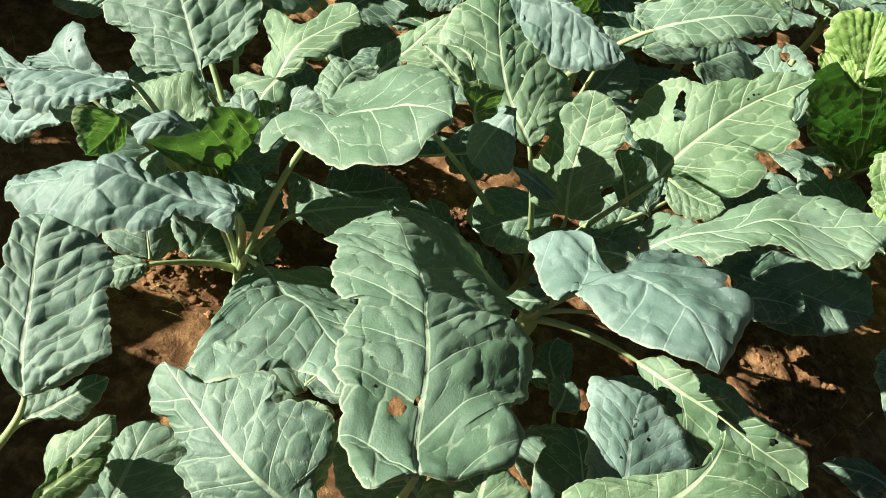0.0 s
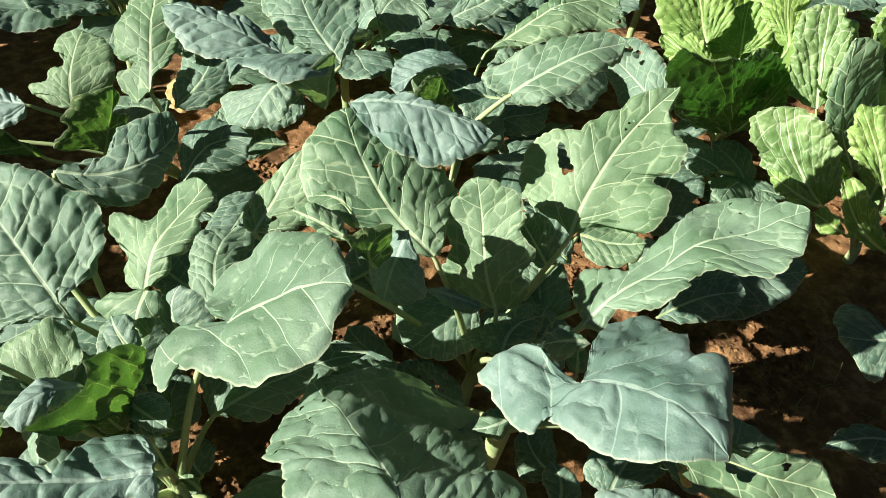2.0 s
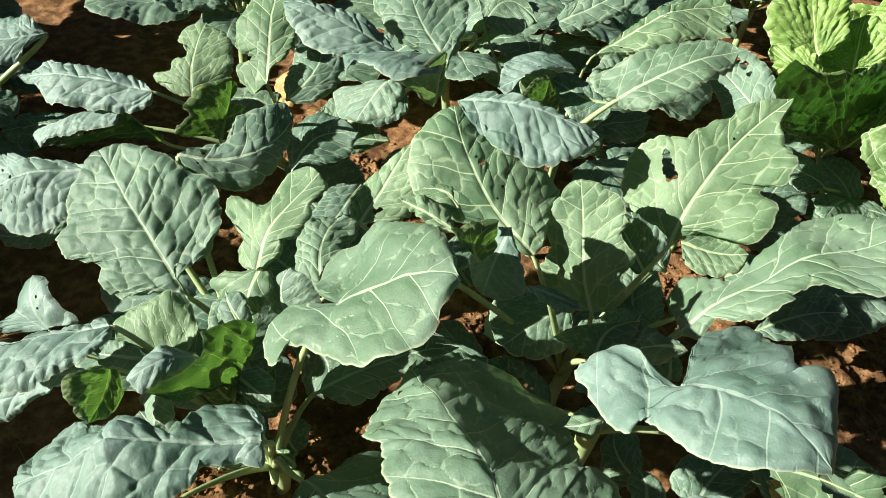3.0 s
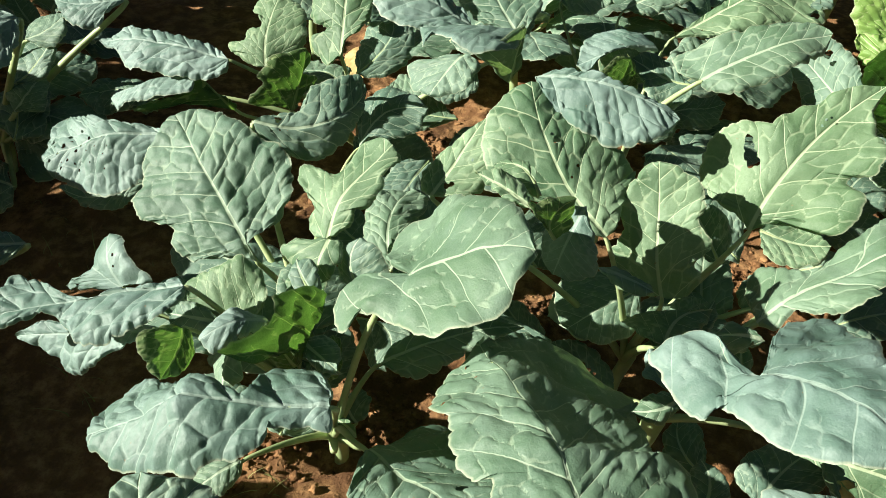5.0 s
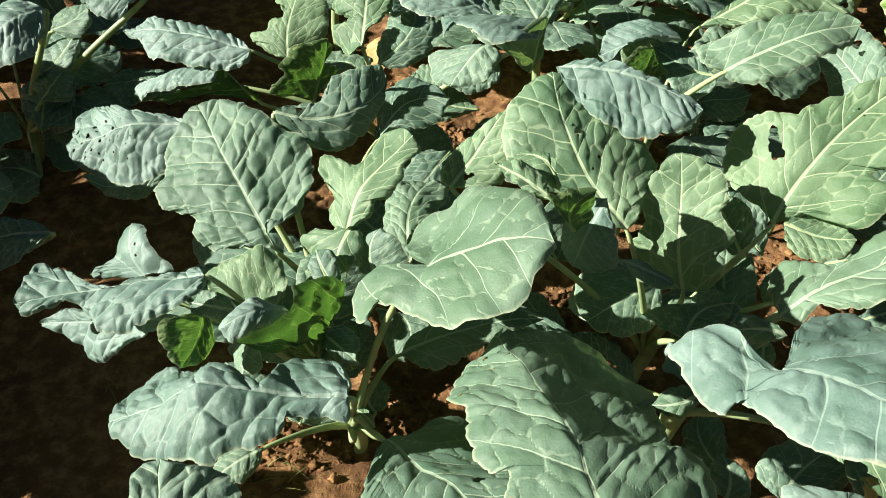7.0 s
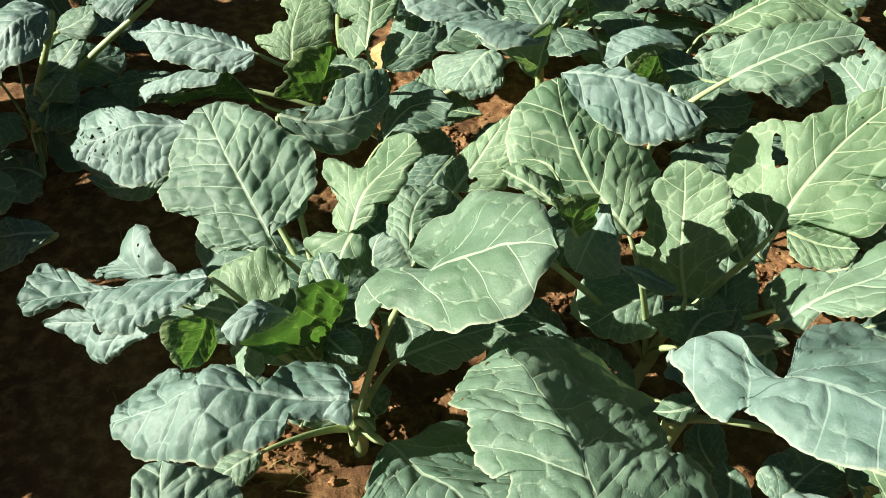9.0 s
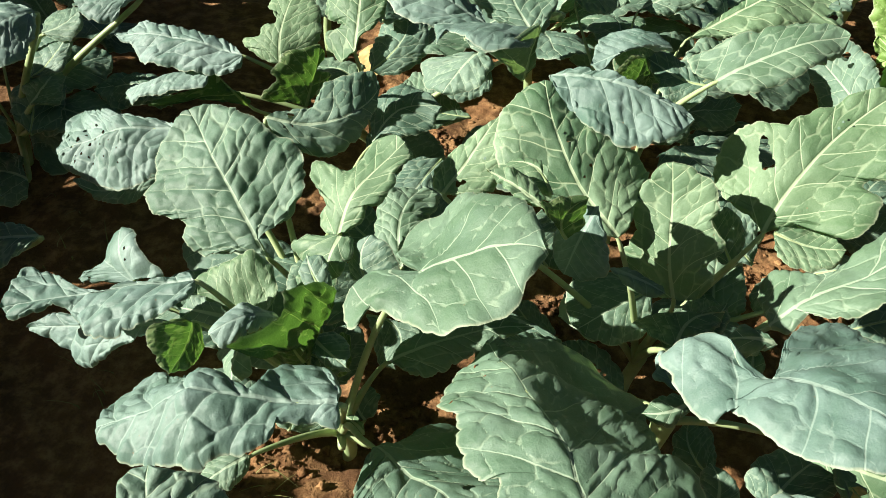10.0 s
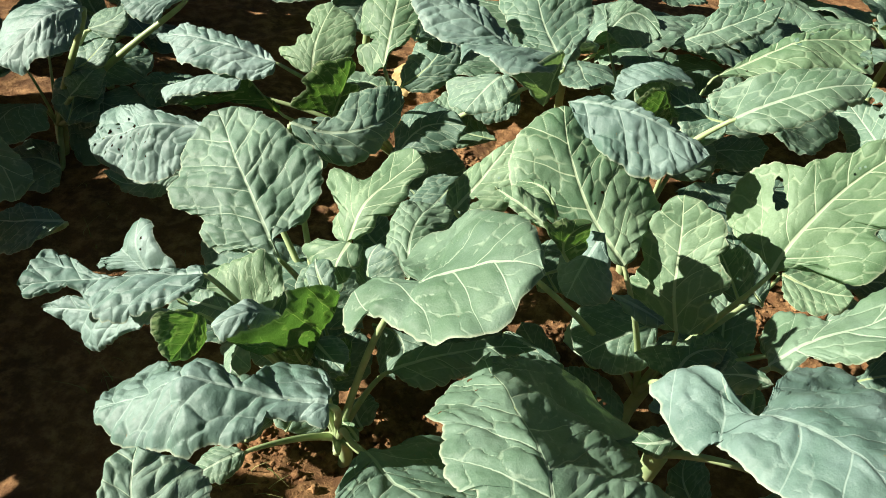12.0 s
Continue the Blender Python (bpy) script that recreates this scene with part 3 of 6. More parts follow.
leaf(plants["A"], (-0.351, 0.930, 0.299), (-0.385, 0.985, 0.341), (-0.442, -0.696, 0.566),
     ((1.2, 4.1), (6.3, 17.0), (5.9, 14.0), (4.4, 6.5), (6.2, 4.2), (7.8, 2.5)),
     ((-1.1, -4.3), (0.2, -4.2), (2.6, -3.2), (4.8, -2.6), (6.6, -1.6)), 1.4, 0.0, (-0.3, -0.3), holes=((0.636, 0.0987, 0.0050), (0.463, 0.0863, 0.0040), (0.532, -0.0113, 0.0025), (0.339, -0.0079, 0.0020),), seed=14, pucker=0.006, ruffle=0.004, stalk=0.003, root=(-0.12, 0.905, 0.20), stuff=WAXY)
leaf(plants["A"], (-0.264, 0.845, 0.322), (-0.486, 0.885, 0.225), (-0.368, -0.768, 0.524),
     ((1.1, 0.9), (4.3, 1.8), (8.1, 3.0), (11.2, 4.5), (14.8, 5.6), (17.8, 4.7), (19.2, 3.2), (21.7, 1.7)),
     ((2.3, -0.8), (8.7, -1.0), (16.0, -1.3), (20.8, -1.6)), 0.8, 0.0, (-0.1, -0.15), seed=15, ruffle=0.006, stalk=-1, pucker=0.006, stuff=WAXY)
leaf(plants["A"], (-0.225, 0.830, 0.348), (-0.230, 0.760, 0.331), (0.778, -0.205, 0.593),
     ((-0.1, 1.5), (1.9, 2.4), (4.3, 2.2), (6.0, 1.6)),
     ((1.8, -3.0), (3.8, -4.9), (5.6, -4.2), (7.0, -2.3)), 0.6, 0.0, (0.05, 0.05), under=1, seed=16, stalk=0.003, root=(-0.12, 0.905, 0.20), ruffle=0.007, pucker=0.006)
leaf(plants["A"], (-0.168, 0.840, 0.311), (-0.163, 0.790, 0.299), (-0.425, -0.255, 0.869),
     ((1.8, 1.8), (3.9, 2.2), (4.9, 1.3)),
     ((-1.5, -6.2), (2.4, -3.0), (4.5, -1.2)), 0.8, 0.0, (-0.35, -0.3), seed=17, stalk=0.003, ruffle=0.006, root=(-0.12, 0.905, 0.20))
leaf(plants["A"], (-0.110, 0.950, 0.270), (-0.123, 1.000, 0.308), (-0.339, -0.627, 0.702),
     ((1.2, 1.6), (3.9, 1.9), (5.7, 2.3)),
     ((1.1, -2.8), (3.6, -4.2), (5.3, -3.4)), 0.8, 0.0, (0.2, 0.15), seed=17.5, stalk=0.003, ruffle=0.009, root=(-0.09, 0.92, 0.20), stuff=GREENER)
leaf(plants["A"], (-0.099, 0.900, 0.281), (-0.044, 0.860, 0.280), (-0.332, -0.481, 0.812),
     ((1.4, 1.9), (4.0, 2.3), (6.1, 1.4)),
     ((1.9, -1.3), (4.5, -1.7), (6.3, -1.1)), 0.8, 0.0, (-0.15, -0.15), seed=17.7, stalk=0.003, ruffle=0.012, root=(-0.09, 0.92, 0.20))
leaf(plants["A"], (-0.207, 0.885, 0.307), (-0.278, 0.900, 0.294), (-0.269, -0.599, 0.754),
     ((1.2, 1.6), (4.0, 2.1), (6.3, 1.4)),
     ((1.7, -1.6), (5.0, -2.1), (6.7, -1.2)), 0.8, 0.0, (-0.1, -0.1), seed=17.8, stalk=0.003, ruffle=0.010, root=(-0.12, 0.905, 0.20))
leaf(plants["A"], (-0.105, 0.880, 0.255), (-0.122, 0.860, 0.314), (0.571, -0.813, -0.110),
     ((0.7, 1.8), (4.3, 1.5)),
     ((3.5, -1.7), (6.1, -1.6)), 0.5, 0.0, (0.1, 0.1), under=1, seed=17.9, stalk=0.003, ruffle=0.008, root=(-0.09, 0.92, 0.20))
leaf(plants["A"], (0.019, 0.743, 0.289), (0.198, 0.557, 0.392), (-0.138, 0.377, 0.916),
     ((-1.2, 3.4), (-3.2, 11.8), (6.6, 10.4), (18.6, 5.9), (25.1, 3.1)),
     ((3.9, -3.7), (11.3, -9.8), (19.1, -14.1), (22.6, -10.3), (22.2, -5.1), (27.7, -3.3)), 0.8, -0.1, (-0.10, -0.10), seed=18, holes=((0.512, 0.0266, 0.0063), (0.677, -0.0533, 0.0048),))
leaf(plants["A"], (-0.011, 0.974, 0.179), (0.188, 1.049, 0.223), (-0.100, -0.300, 0.949),
     ((4.2, 3.5), (10.9, 2.8), (16.9, 2.5)),
     ((4.3, -3.6), (11.4, -2.1), (18.5, -0.9)), 0.8, 0.9, (-0.10, -0.10), seed=19)
leaf(plants["A"], (-0.168, 0.822, 0.111), (-0.226, 0.769, 0.088), (-0.100, -0.300, 0.949),
     ((1.6, 1.7), (4.6, 2.6)),
     ((2.4, -2.8), (6.0, -2.5)), 0.8, 0.0, (-0.10, -0.10), seed=20)
leaf(plants["C2"], (0.272, 1.058, 0.399), (0.144, 1.220, 0.527), (0.040, -0.600, 0.799),
     ((1.4, 1.7), (6.4, 4.5), (10.4, 8.5), (14.2, 11.1), (19.4, 9.5), (22.9, 6.6), (24.6, 2.9)),
     ((0.8, -1.9), (3.9, -4.9), (6.9, -8.6), (8.2, -8.6), (12.0, -6.4), (14.7, -3.7), (18.9, -2.2), (23.1, -1.6)), 1.5, 2.2, (-0.12, -0.20), seed=21, stuff=GREENER, holes=((0.603, 0.0073, 0.0054), (0.643, 0.0096, 0.0025), (0.426, -0.0052, 0.0024), (0.376, 0.0094, 0.0020), (0.628, 0.1244, 0.0016),))
leaf(plants["C2"], (0.149, 1.229, 0.532), (0.350, 1.185, 0.518), (-0.050, -0.502, 0.863),
     ((3.4, 1.6), (9.6, 2.0), (15.5, 1.3), (18.8, 1.2)),
     ((1.9, -2.4), (5.5, -4.5), (9.3, -6.3), (14.2, -6.5), (17.6, -4.7), (19.9, -2.1)), 2.0, 0.6, (-0.30, -0.30), seed=22, pucker=0.008, stalk=-1, stuff=WAXY)
leaf(plants["C2"], (0.031, 1.097, 0.397), (0.091, 1.200, 0.468), (-0.150, -0.501, 0.852),
     ((0.4, 2.1), (3.3, 3.8), (7.2, 3.0), (11.5, 1.2)),
     ((2.2, -4.2), (5.8, -5.7), (10.0, -4.2), (13.1, -2.1)), 0.8, -0.1, (-0.10, -0.10), seed=23, stuff=GREENER, holes=((0.163, -0.0120, 0.0048), (0.202, -0.0161, 0.0040), (0.524, -0.0213, 0.0021),))
leaf(plants["C2"], (0.161, 0.919, 0.527), (0.092, 0.960, 0.540), (-0.150, -0.501, 0.852),
     ((2.8, 0.9), (5.5, 0.6)),
     ((2.3, -2.2), (6.1, -2.1)), 0.8, -0.1, (-0.10, -0.10), seed=24, ruffle=0.009, stalk=-1, stuff=GREENER)
leaf(plants["C2"], (0.192, 0.922, 0.490), (0.207, 0.939, 0.538), (0.597, -0.796, 0.100),
     ((2.6, 5.1), (3.6, 6.0), (4.6, 3.0)),
     ((1.7, -0.9), (4.2, -0.8)), 0.8, 2.5, (-0.10, -0.10), under=1, seed=25, stalk=0)
leaf(plants["C2"], (0.233, 1.020, 0.472), (0.208, 0.985, 0.385), (-0.435, -0.785, 0.442),
     ((1.8, 2.0), (4.6, 4.0), (7.4, 4.8), (9.3, 2.5)),
     ((1.2, -2.2), (4.5, -3.4), (7.4, -3.4), (9.4, -2.0)), 1.2, 0.3, (-0.15, -0.2), seed=26, ruffle=0.0025, stuff=WAXY, stalk=-1)
leaf(plants["C2"], (0.460, 1.160, 0.305), (0.413, 1.220, 0.356), (-0.047, -0.668, 0.743),
     ((1.3, 1.4), (4.3, 2.1), (7.8, 1.5)),
     ((2.4, -3.2), (5.8, -4.1), (8.6, -3.0)), 0.8, 0.0, (-0.1, -0.1), seed=26.7, stalk=0)
leaf(plants["C2"], (0.363, 1.170, 0.219), (0.259, 1.100, 0.184), (-0.085, -0.341, 0.936),
     ((2.4, 4.0), (5.9, 5.6), (9.5, 5.0), (12.1, 2.8)),
     ((0.4, -3.8), (3.7, -6.9), (8.1, -8.3), (11.6, -6.1), (13.5, -1.9)), 1.2, 0.3, (-0.12, -0.15), seed=26.5, stalk=0)
leaf(plants["C2"], (0.257, 0.977, 0.413), (0.326, 0.948, 0.408), (-0.150, -0.501, 0.852),
     ((2.5, 0.8), (6.2, 0.9)),
     ((2.7, -1.2), (6.3, -0.9)), 0.8, 0.1, (-0.10, -0.10), seed=27, stalk=-1, stuff=WAXY)
leaf(plants["C2"], (0.365, 1.050, 0.319), (0.325, 1.120, 0.489), (-0.395, -0.878, 0.270),
     ((-0.4, 2.5), (0.4, 5.9), (3.6, 7.0), (7.0, 6.5), (9.5, 4.8), (12.6, 5.5), (14.9, 4.4), (17.1, 2.9), (18.5, 1.4)),
     ((0.1, -2.0), (0.8, -4.0), (3.5, -5.6), (5.0, -4.4), (6.7, -6.3), (9.0, -6.6), (11.2, -5.0), (12.7, -6.1), (15.6, -5.6), (17.0, -4.0), (18.3, -2.1)), 0.6, 0.1, (0.06, 0.06), seed=28, pucker=0.003, ruffle=0.005, stuff=GREENER)
leaf(plants["C2"], (0.584, 1.423, 0.192), (0.486, 1.533, 0.216), (-0.100, -0.300, 0.949),
     ((1.1, 3.7), (4.9, 5.7), (9.4, 4.4)),
     ((3.5, -1.9), (9.4, -2.6), (13.2, -1.9)), 0.8, 1.4, (-0.10, -0.10), seed=29)
leaf(plants["C2"], (0.469, 1.117, 0.402), (0.616, 1.241, 0.582), (-0.394, -0.577, 0.716),
     ((0.6, 2.9), (0.4, 6.8), (2.4, 11.0), (6.6, 12.6), (9.5, 12.0), (11.6, 10.1), (12.8, 7.5), (16.0, 6.5), (19.3, 5.1), (23.3, 3.3)),
     ((2.2, -1.4), (5.2, -4.5), (5.7, -8.8), (9.4, -9.3), (12.4, -8.0), (12.7, -5.1), (15.3, -7.2), (19.2, -6.2), (20.1, -3.7), (22.2, -1.3), (25.5, -0.5)), 1.2, 1.6, (0.12, 0.05), seed=30, pucker=0.003, stuff=GREENER, holes=((0.360, 0.0822, 0.0057), (0.332, 0.0755, 0.0073), (0.304, 0.0671, 0.0089), (0.282, 0.0568, 0.0089), (0.669, 0.0239, 0.0020), (0.693, 0.0210, 0.0016), (0.631, 0.0221, 0.0020), (0.685, 0.0107, 0.0016),))
leaf(plants["C2"], (0.479, 1.109, 0.410), (0.569, 1.090, 0.414), (-0.150, -0.501, 0.852),
     ((1.1, 1.9), (5.3, 2.8), (7.6, 1.8)),
     ((0.8, -2.8), (3.2, -4.2), (7.0, -3.6), (8.6, -2.1)), 0.8, -0.7, (-0.10, -0.10), seed=31, stalk=0, stuff=GREENER)
leaf(plants["C"], (0.466, 0.965, 0.367), (0.749, 1.036, 0.513), (-0.467, 0.046, 0.883),
     ((0.7, 3.8), (1.0, 7.7), (3.3, 10.5), (6.9, 8.7), (9.7, 5.2), (11.9, 6.1), (18.4, 8.3), (23.5, 11.6), (27.0, 9.3), (30.7, 4.7), (32.3, 1.6)),
     ((1.5, -2.0), (4.6, -1.3), (5.3, -2.3), (8.3, -4.7), (13.2, -4.7), (14.5, -3.3), (17.5, -3.5), (19.8, -6.3), (23.5, -7.4), (28.1, -5.0), (31.3, -1.9)), 2.6, 0.9, (-0.15, -0.18), holes=((0.786, 0.0696, 0.0025), (0.783, 0.0435, 0.0025), (0.732, 0.0041, 0.0020), (0.689, 0.0142, 0.0018), (0.705, 0.0947, 0.0020),), seed=32, pucker=0.0045)
leaf(plants["C"], (0.393, 0.765, 0.478), (0.500, 0.645, 0.519), (-0.241, 0.123, 0.963),
     ((1.6, 0.2), (-1.0, 4.1), (-3.4, 8.1), (-5.2, 13.4), (-4.0, 17.9), (-2.6, 18.6), (4.8, 13.2), (8.6, 8.2), (9.8, 11.0), (11.5, 9.9), (14.5, 4.7), (16.2, 1.3)),
     ((-0.7, -0.6), (-2.4, -0.2), (-6.0, 1.9), (-8.2, 1.5), (-9.6, -0.4), (-10.0, -2.0), (-10.7, -3.4), (-8.2, -4.3), (-5.4, -5.7), (-2.2, -6.6), (-0.4, -6.1), (-1.2, -4.3), (3.2, -5.6), (7.1, -6.1), (10.6, -5.7), (13.6, -3.6), (15.2, -2.0)), 2.5, 0.8, (-0.18, -0.3), curl=-0.006, seed=33, pucker=0.0095, ruffle=0.006, stuff=WAXY)
leaf(plants["C"], (0.455, 0.904, 0.398), (0.400, 0.909, 0.391), (-0.150, -0.501, 0.852),
     ((2.1, 1.4), (4.6, 1.6)),
     ((2.6, -1.7), (4.4, -2.0)), 0.8, -0.2, (-0.10, -0.10), seed=35, stalk=-1)
leaf(plants["C"], (0.367, 0.850, 0.336), (0.314, 0.835, 0.318), (-0.150, -0.501, 0.852),
     ((0.2, 1.0), (2.8, 2.4), (4.5, 1.8)),
     ((0.9, -1.1), (3.5, -1.4)), 0.8, 0.7, (-0.10, -0.10), seed=36)
leaf(plants["C2"], (0.354, 1.137, 0.140), (0.248, 1.241, 0.162), (-0.100, -0.300, 0.949),
     ((2.7, 3.6), (7.8, 5.1), (12.6, 4.0)),
     ((2.4, -3.5), (8.6, -4.2), (14.2, -3.0)), 0.8, 0.4, (-0.10, -0.10), seed=37)
leaf(plants["C2"], (0.370, 0.981, 0.289), (0.435, 1.042, 0.315), (-0.100, -0.300, 0.949),
     ((-1.4, 3.8), (-0.7, 7.3), (2.2, 5.5), (5.5, 2.5)),
     ((3.7, -1.4), (6.4, -1.3)), 0.8, 1.6, (-0.10, -0.10), seed=38, ruffle=0.012, stuff=GREENER)
leaf(plants["D"], (0.269, 0.465, 0.438), (0.127, 0.862, 0.362), (0.065, 0.209, 0.976),
     ((-0.7, 1.8), (-1.7, 3.9), (-0.3, 4.7), (6.2, 6.2), (9.1, 6.7), (12.7, 7.2), (15.4, 6.8), (18.8, 5.3), (20.5, 5.0), (21.8, 6.5), (26.5, 7.4), (30.4, 6.8), (33.6, 7.8), (36.6, 6.6), (41.0, 3.7), (42.1, 1.8), (44.9, -1.1)),
     ((-0.4, -1.3), (-0.6, -2.6), (0.5, -6.8), (1.5, -8.9), (5.1, -10.3), (7.8, -9.8), (9.6, -11.6), (12.5, -13.0), (16.2, -14.2), (19.2, -14.4), (22.8, -14.0), (24.1, -13.5), (44.1, -24.7), (42.8, -24.5), (46.8, -24.4), (49.0, -20.2), (51.4, -16.3), (50.6, -10.7)), 0, -1.5, (-0.38, -0.08), twist=(-0.1, -0.65), profile=((0, 0), (0.2, -0.4), (0.44, 0.8), (0.6, 3.4), (0.75, 2.6), (0.9, -0.3), (1, 0)), holes=((0.919, 0.0308, 0.0020), (0.941, 0.0203, 0.0026), (0.908, -0.0009, 0.0030), (0.887, 0.0503, 0.0018), (0.994, -0.0125, 0.0040), (1.023, -0.0329, 0.0030), (0.769, 0.0666, 0.0025), (0.865, 0.0202, 0.0018), (1.003, -0.0467, 0.0022), (0.941, 0.0067, 0.0016), (0.356, 0.0594, 0.0030), (0.351, 0.0465, 0.0026), (0.302, 0.0506, 0.0022), (0.318, 0.0401, 0.0018), (0.275, 0.0407, 0.0018), (0.242, -0.0594, 0.0030), (0.169, 0.0143, 0.0085), (0.184, -0.0054, 0.0040), (0.210, 0.0344, 0.0020),), seed=39, pucker=0.0068, ruffle=0.004)
leaf(plants["D"], (0.184, 0.430, 0.362), (0.013, 0.515, 0.367), (-0.226, -0.505, 0.833),
     ((1.3, 2.0), (5.5, 5.6), (8.5, 5.0), (10.1, 5.0), (10.7, 3.7), (12.8, 3.6), (14.2, 3.3), (16.6, 4.0), (18.6, 3.3), (19.4, 2.0), (19.4, 0.8)),
     ((-1.4, -1.4), (1.1, -3.7), (1.4, -5.8), (2.6, -6.7), (3.7, -8.1), (4.8, -7.6), (6.6, -7.2), (8.6, -5.1), (9.5, -6.1), (10.9, -6.8), (12.8, -4.7), (13.2, -3.4), (14.9, -1.3), (16.7, -0.9)), 1.6, 0.4, (-0.12, -0.12), seed=40, pucker=0.0045)
leaf(plants["D"], (0.175, 0.453, 0.329), (0.163, 0.529, 0.385), (-0.100, -0.597, 0.796),
     ((2.0, 2.2), (6.8, 3.3), (9.3, 2.5)),
     ((1.8, -2.5), (5.5, -2.6), (8.8, -1.9)), 0.8, 0.5, (-0.10, -0.10), seed=41, stuff=GREENER)
leaf(plants["D"], (0.296, 0.522, 0.307), (0.176, 0.566, 0.308), (-0.100, -0.300, 0.949),
     ((1.8, 2.1), (5.3, 4.6), (9.0, 3.5)),
     ((1.9, -2.6), (6.2, -3.5), (10.6, -2.6)), 0.8, -0.6, (-0.10, -0.10), seed=42)
leaf(plants["D"], (0.098, 0.535, 0.353), (0.025, 0.534, 0.339), (-0.150, -0.501, 0.852),
     ((0.8, 0.8), (3.9, 1.7), (6.0, 1.1)),
     ((-0.4, -2.5), (1.4, -4.0), (4.3, -4.0), (6.9, -2.5)), 0.8, -1.5, (-0.10, -0.10), seed=43)
leaf(plants["D"], (0.019, 0.419, 0.255), (0.016, 0.503, 0.282), (-0.100, -0.300, 0.949),
     ((1.7, 2.3), (4.9, 2.9), (7.5, 1.7)),
     ((2.0, -5.1), (4.8, -6.6), (7.6, -5.8), (8.5, -2.3)), 0.8, -0.3, (-0.10, -0.10), seed=44)
leaf(plants["L"], (-0.094, 0.458, 0.306), (-0.170, 0.611, 0.382), (-0.150, -0.501, 0.852),
     ((2.5, 2.1), (5.8, 3.6), (9.3, 5.0), (12.8, 3.8), (16.5, 3.2), (18.7, 2.0)),
     ((0.7, -2.3), (1.3, -4.3), (3.0, -7.3), (5.4, -7.8), (10.0, -6.7), (13.6, -6.7), (15.8, -5.6), (17.5, -2.5)), 0.8, 0.3, (-0.10, -0.10), seed=45, pucker=0.0075)
leaf(plants["L"], (-0.103, 0.466, 0.249), (-0.050, 0.529, 0.275), (-0.100, -0.300, 0.949),
     ((1.1, 2.4), (4.7, 0.8), (7.5, 0.9)),
     ((2.2, -1.4), (5.1, -2.7), (7.6, -1.6)), 0.8, -0.4, (-0.10, -0.10), seed=46)
leaf(plants["L"], (-0.034, 0.385, 0.283), (-0.003, 0.455, 0.347), (-0.278, -0.573, 0.771),
     ((1.9, 0.4), (3.2, 2.7), (4.7, 3.3), (7.0, 1.8), (9.0, 1.0)),
     ((3.1, -1.1), (5.9, -1.2), (7.6, -1.5), (9.1, -1.1)), 0.8, 0.0, (-0.05, -0.25), seed=47, pucker=0.003, stuff=GREENER)
leaf(plants["L"], (-0.030, 0.375, 0.299), (0.004, 0.442, 0.323), (-0.100, -0.300, 0.949),
     ((2.5, 0.8), (5.9, 0.9)),
     ((2.1, -1.7), (4.9, -2.0)), 0.8, -0.2, (-0.10, -0.10), under=1, seed=48)
leaf(plants["R"], (0.485, 0.578, 0.361), (0.479, 0.699, 0.399), (-0.100, -0.300, 0.949),
     ((0.6, 3.7), (4.9, 5.3), (10.7, 6.0), (13.3, 5.1)),
     ((5.3, -6.7), (8.6, -5.5), (11.7, -3.1), (12.9, -1.3)), 0.8, 0.9, (-0.10, -0.10), seed=49, stuff=WAXY, holes=((0.665, 0.0121, 0.0022), (0.619, 0.0057, 0.0019), (0.549, -0.0105, 0.0028), (0.479, 0.0102, 0.0021), (0.451, 0.0155, 0.0018), (0.613, -0.0060, 0.0016), (0.305, 0.0155, 0.0020), (0.670, 0.0047, 0.0016),))
leaf(plants["C"], (0.518, 0.873, 0.269), (0.760, 0.775, 0.279), (-0.351, -0.820, 0.452),
     ((2.3, 2.7), (6.2, 3.5), (9.0, 3.4), (12.5, 3.2), (14.6, 2.7), (16.1, 3.9), (20.2, 3.9), (23.3, 3.5), (24.9, 2.1)),
     ((1.8, -1.2), (4.3, -1.4), (6.0, -2.5), (8.9, -3.0), (11.5, -4.0), (14.4, -4.0), (18.3, -4.2), (22.1, -3.6), (25.3, -2.3)), 1.2, 0.8, (-0.12, -0.12), holes=((0.224, -0.0103, 0.0120), (0.283, -0.0199, 0.0120), (0.525, 0.0091, 0.0130), (0.579, 0.0043, 0.0130), (0.345, 0.0271, 0.0060), (0.749, 0.0228, 0.0050),), seed=50, pucker=0.003, stuff=GREENER)
leaf(plants["R"], (0.479, 0.525, 0.436), (0.532, 0.619, 0.471), (-0.100, -0.300, 0.949),
     ((-5.2, 5.7), (-2.1, 5.7), (2.5, 2.2), (6.6, -0.2)),
     ((12.2, -9.3), (12.5, -6.7), (11.1, -2.3)), 0.8, -1.2, (-0.10, -0.10), seed=51, stuff=GREENER)
leaf(plants["R"], (0.329, 0.467, 0.415), (0.326, 0.508, 0.427), (-0.100, -0.300, 0.949),
     ((-0.6, 4.7), (1.5, 4.6), (2.0, 2.7)),
     ((2.0, -4.3), (4.0, -2.7)), 0.8, 0.0, (-0.10, -0.10), seed=52, stuff=GREENER)
leaf(plants["R"], (1.036, 0.978, 0.122), (0.901, 0.981, 0.109), (-0.100, -0.300, 0.949),
     ((8.4, 1.6), (2.8, 2.5)),
     ((5.1, -3.7), (9.6, -3.1)), 0.8, -1.0, (-0.10, -0.10), seed=53, root=(1.12, 0.97, 0.0))
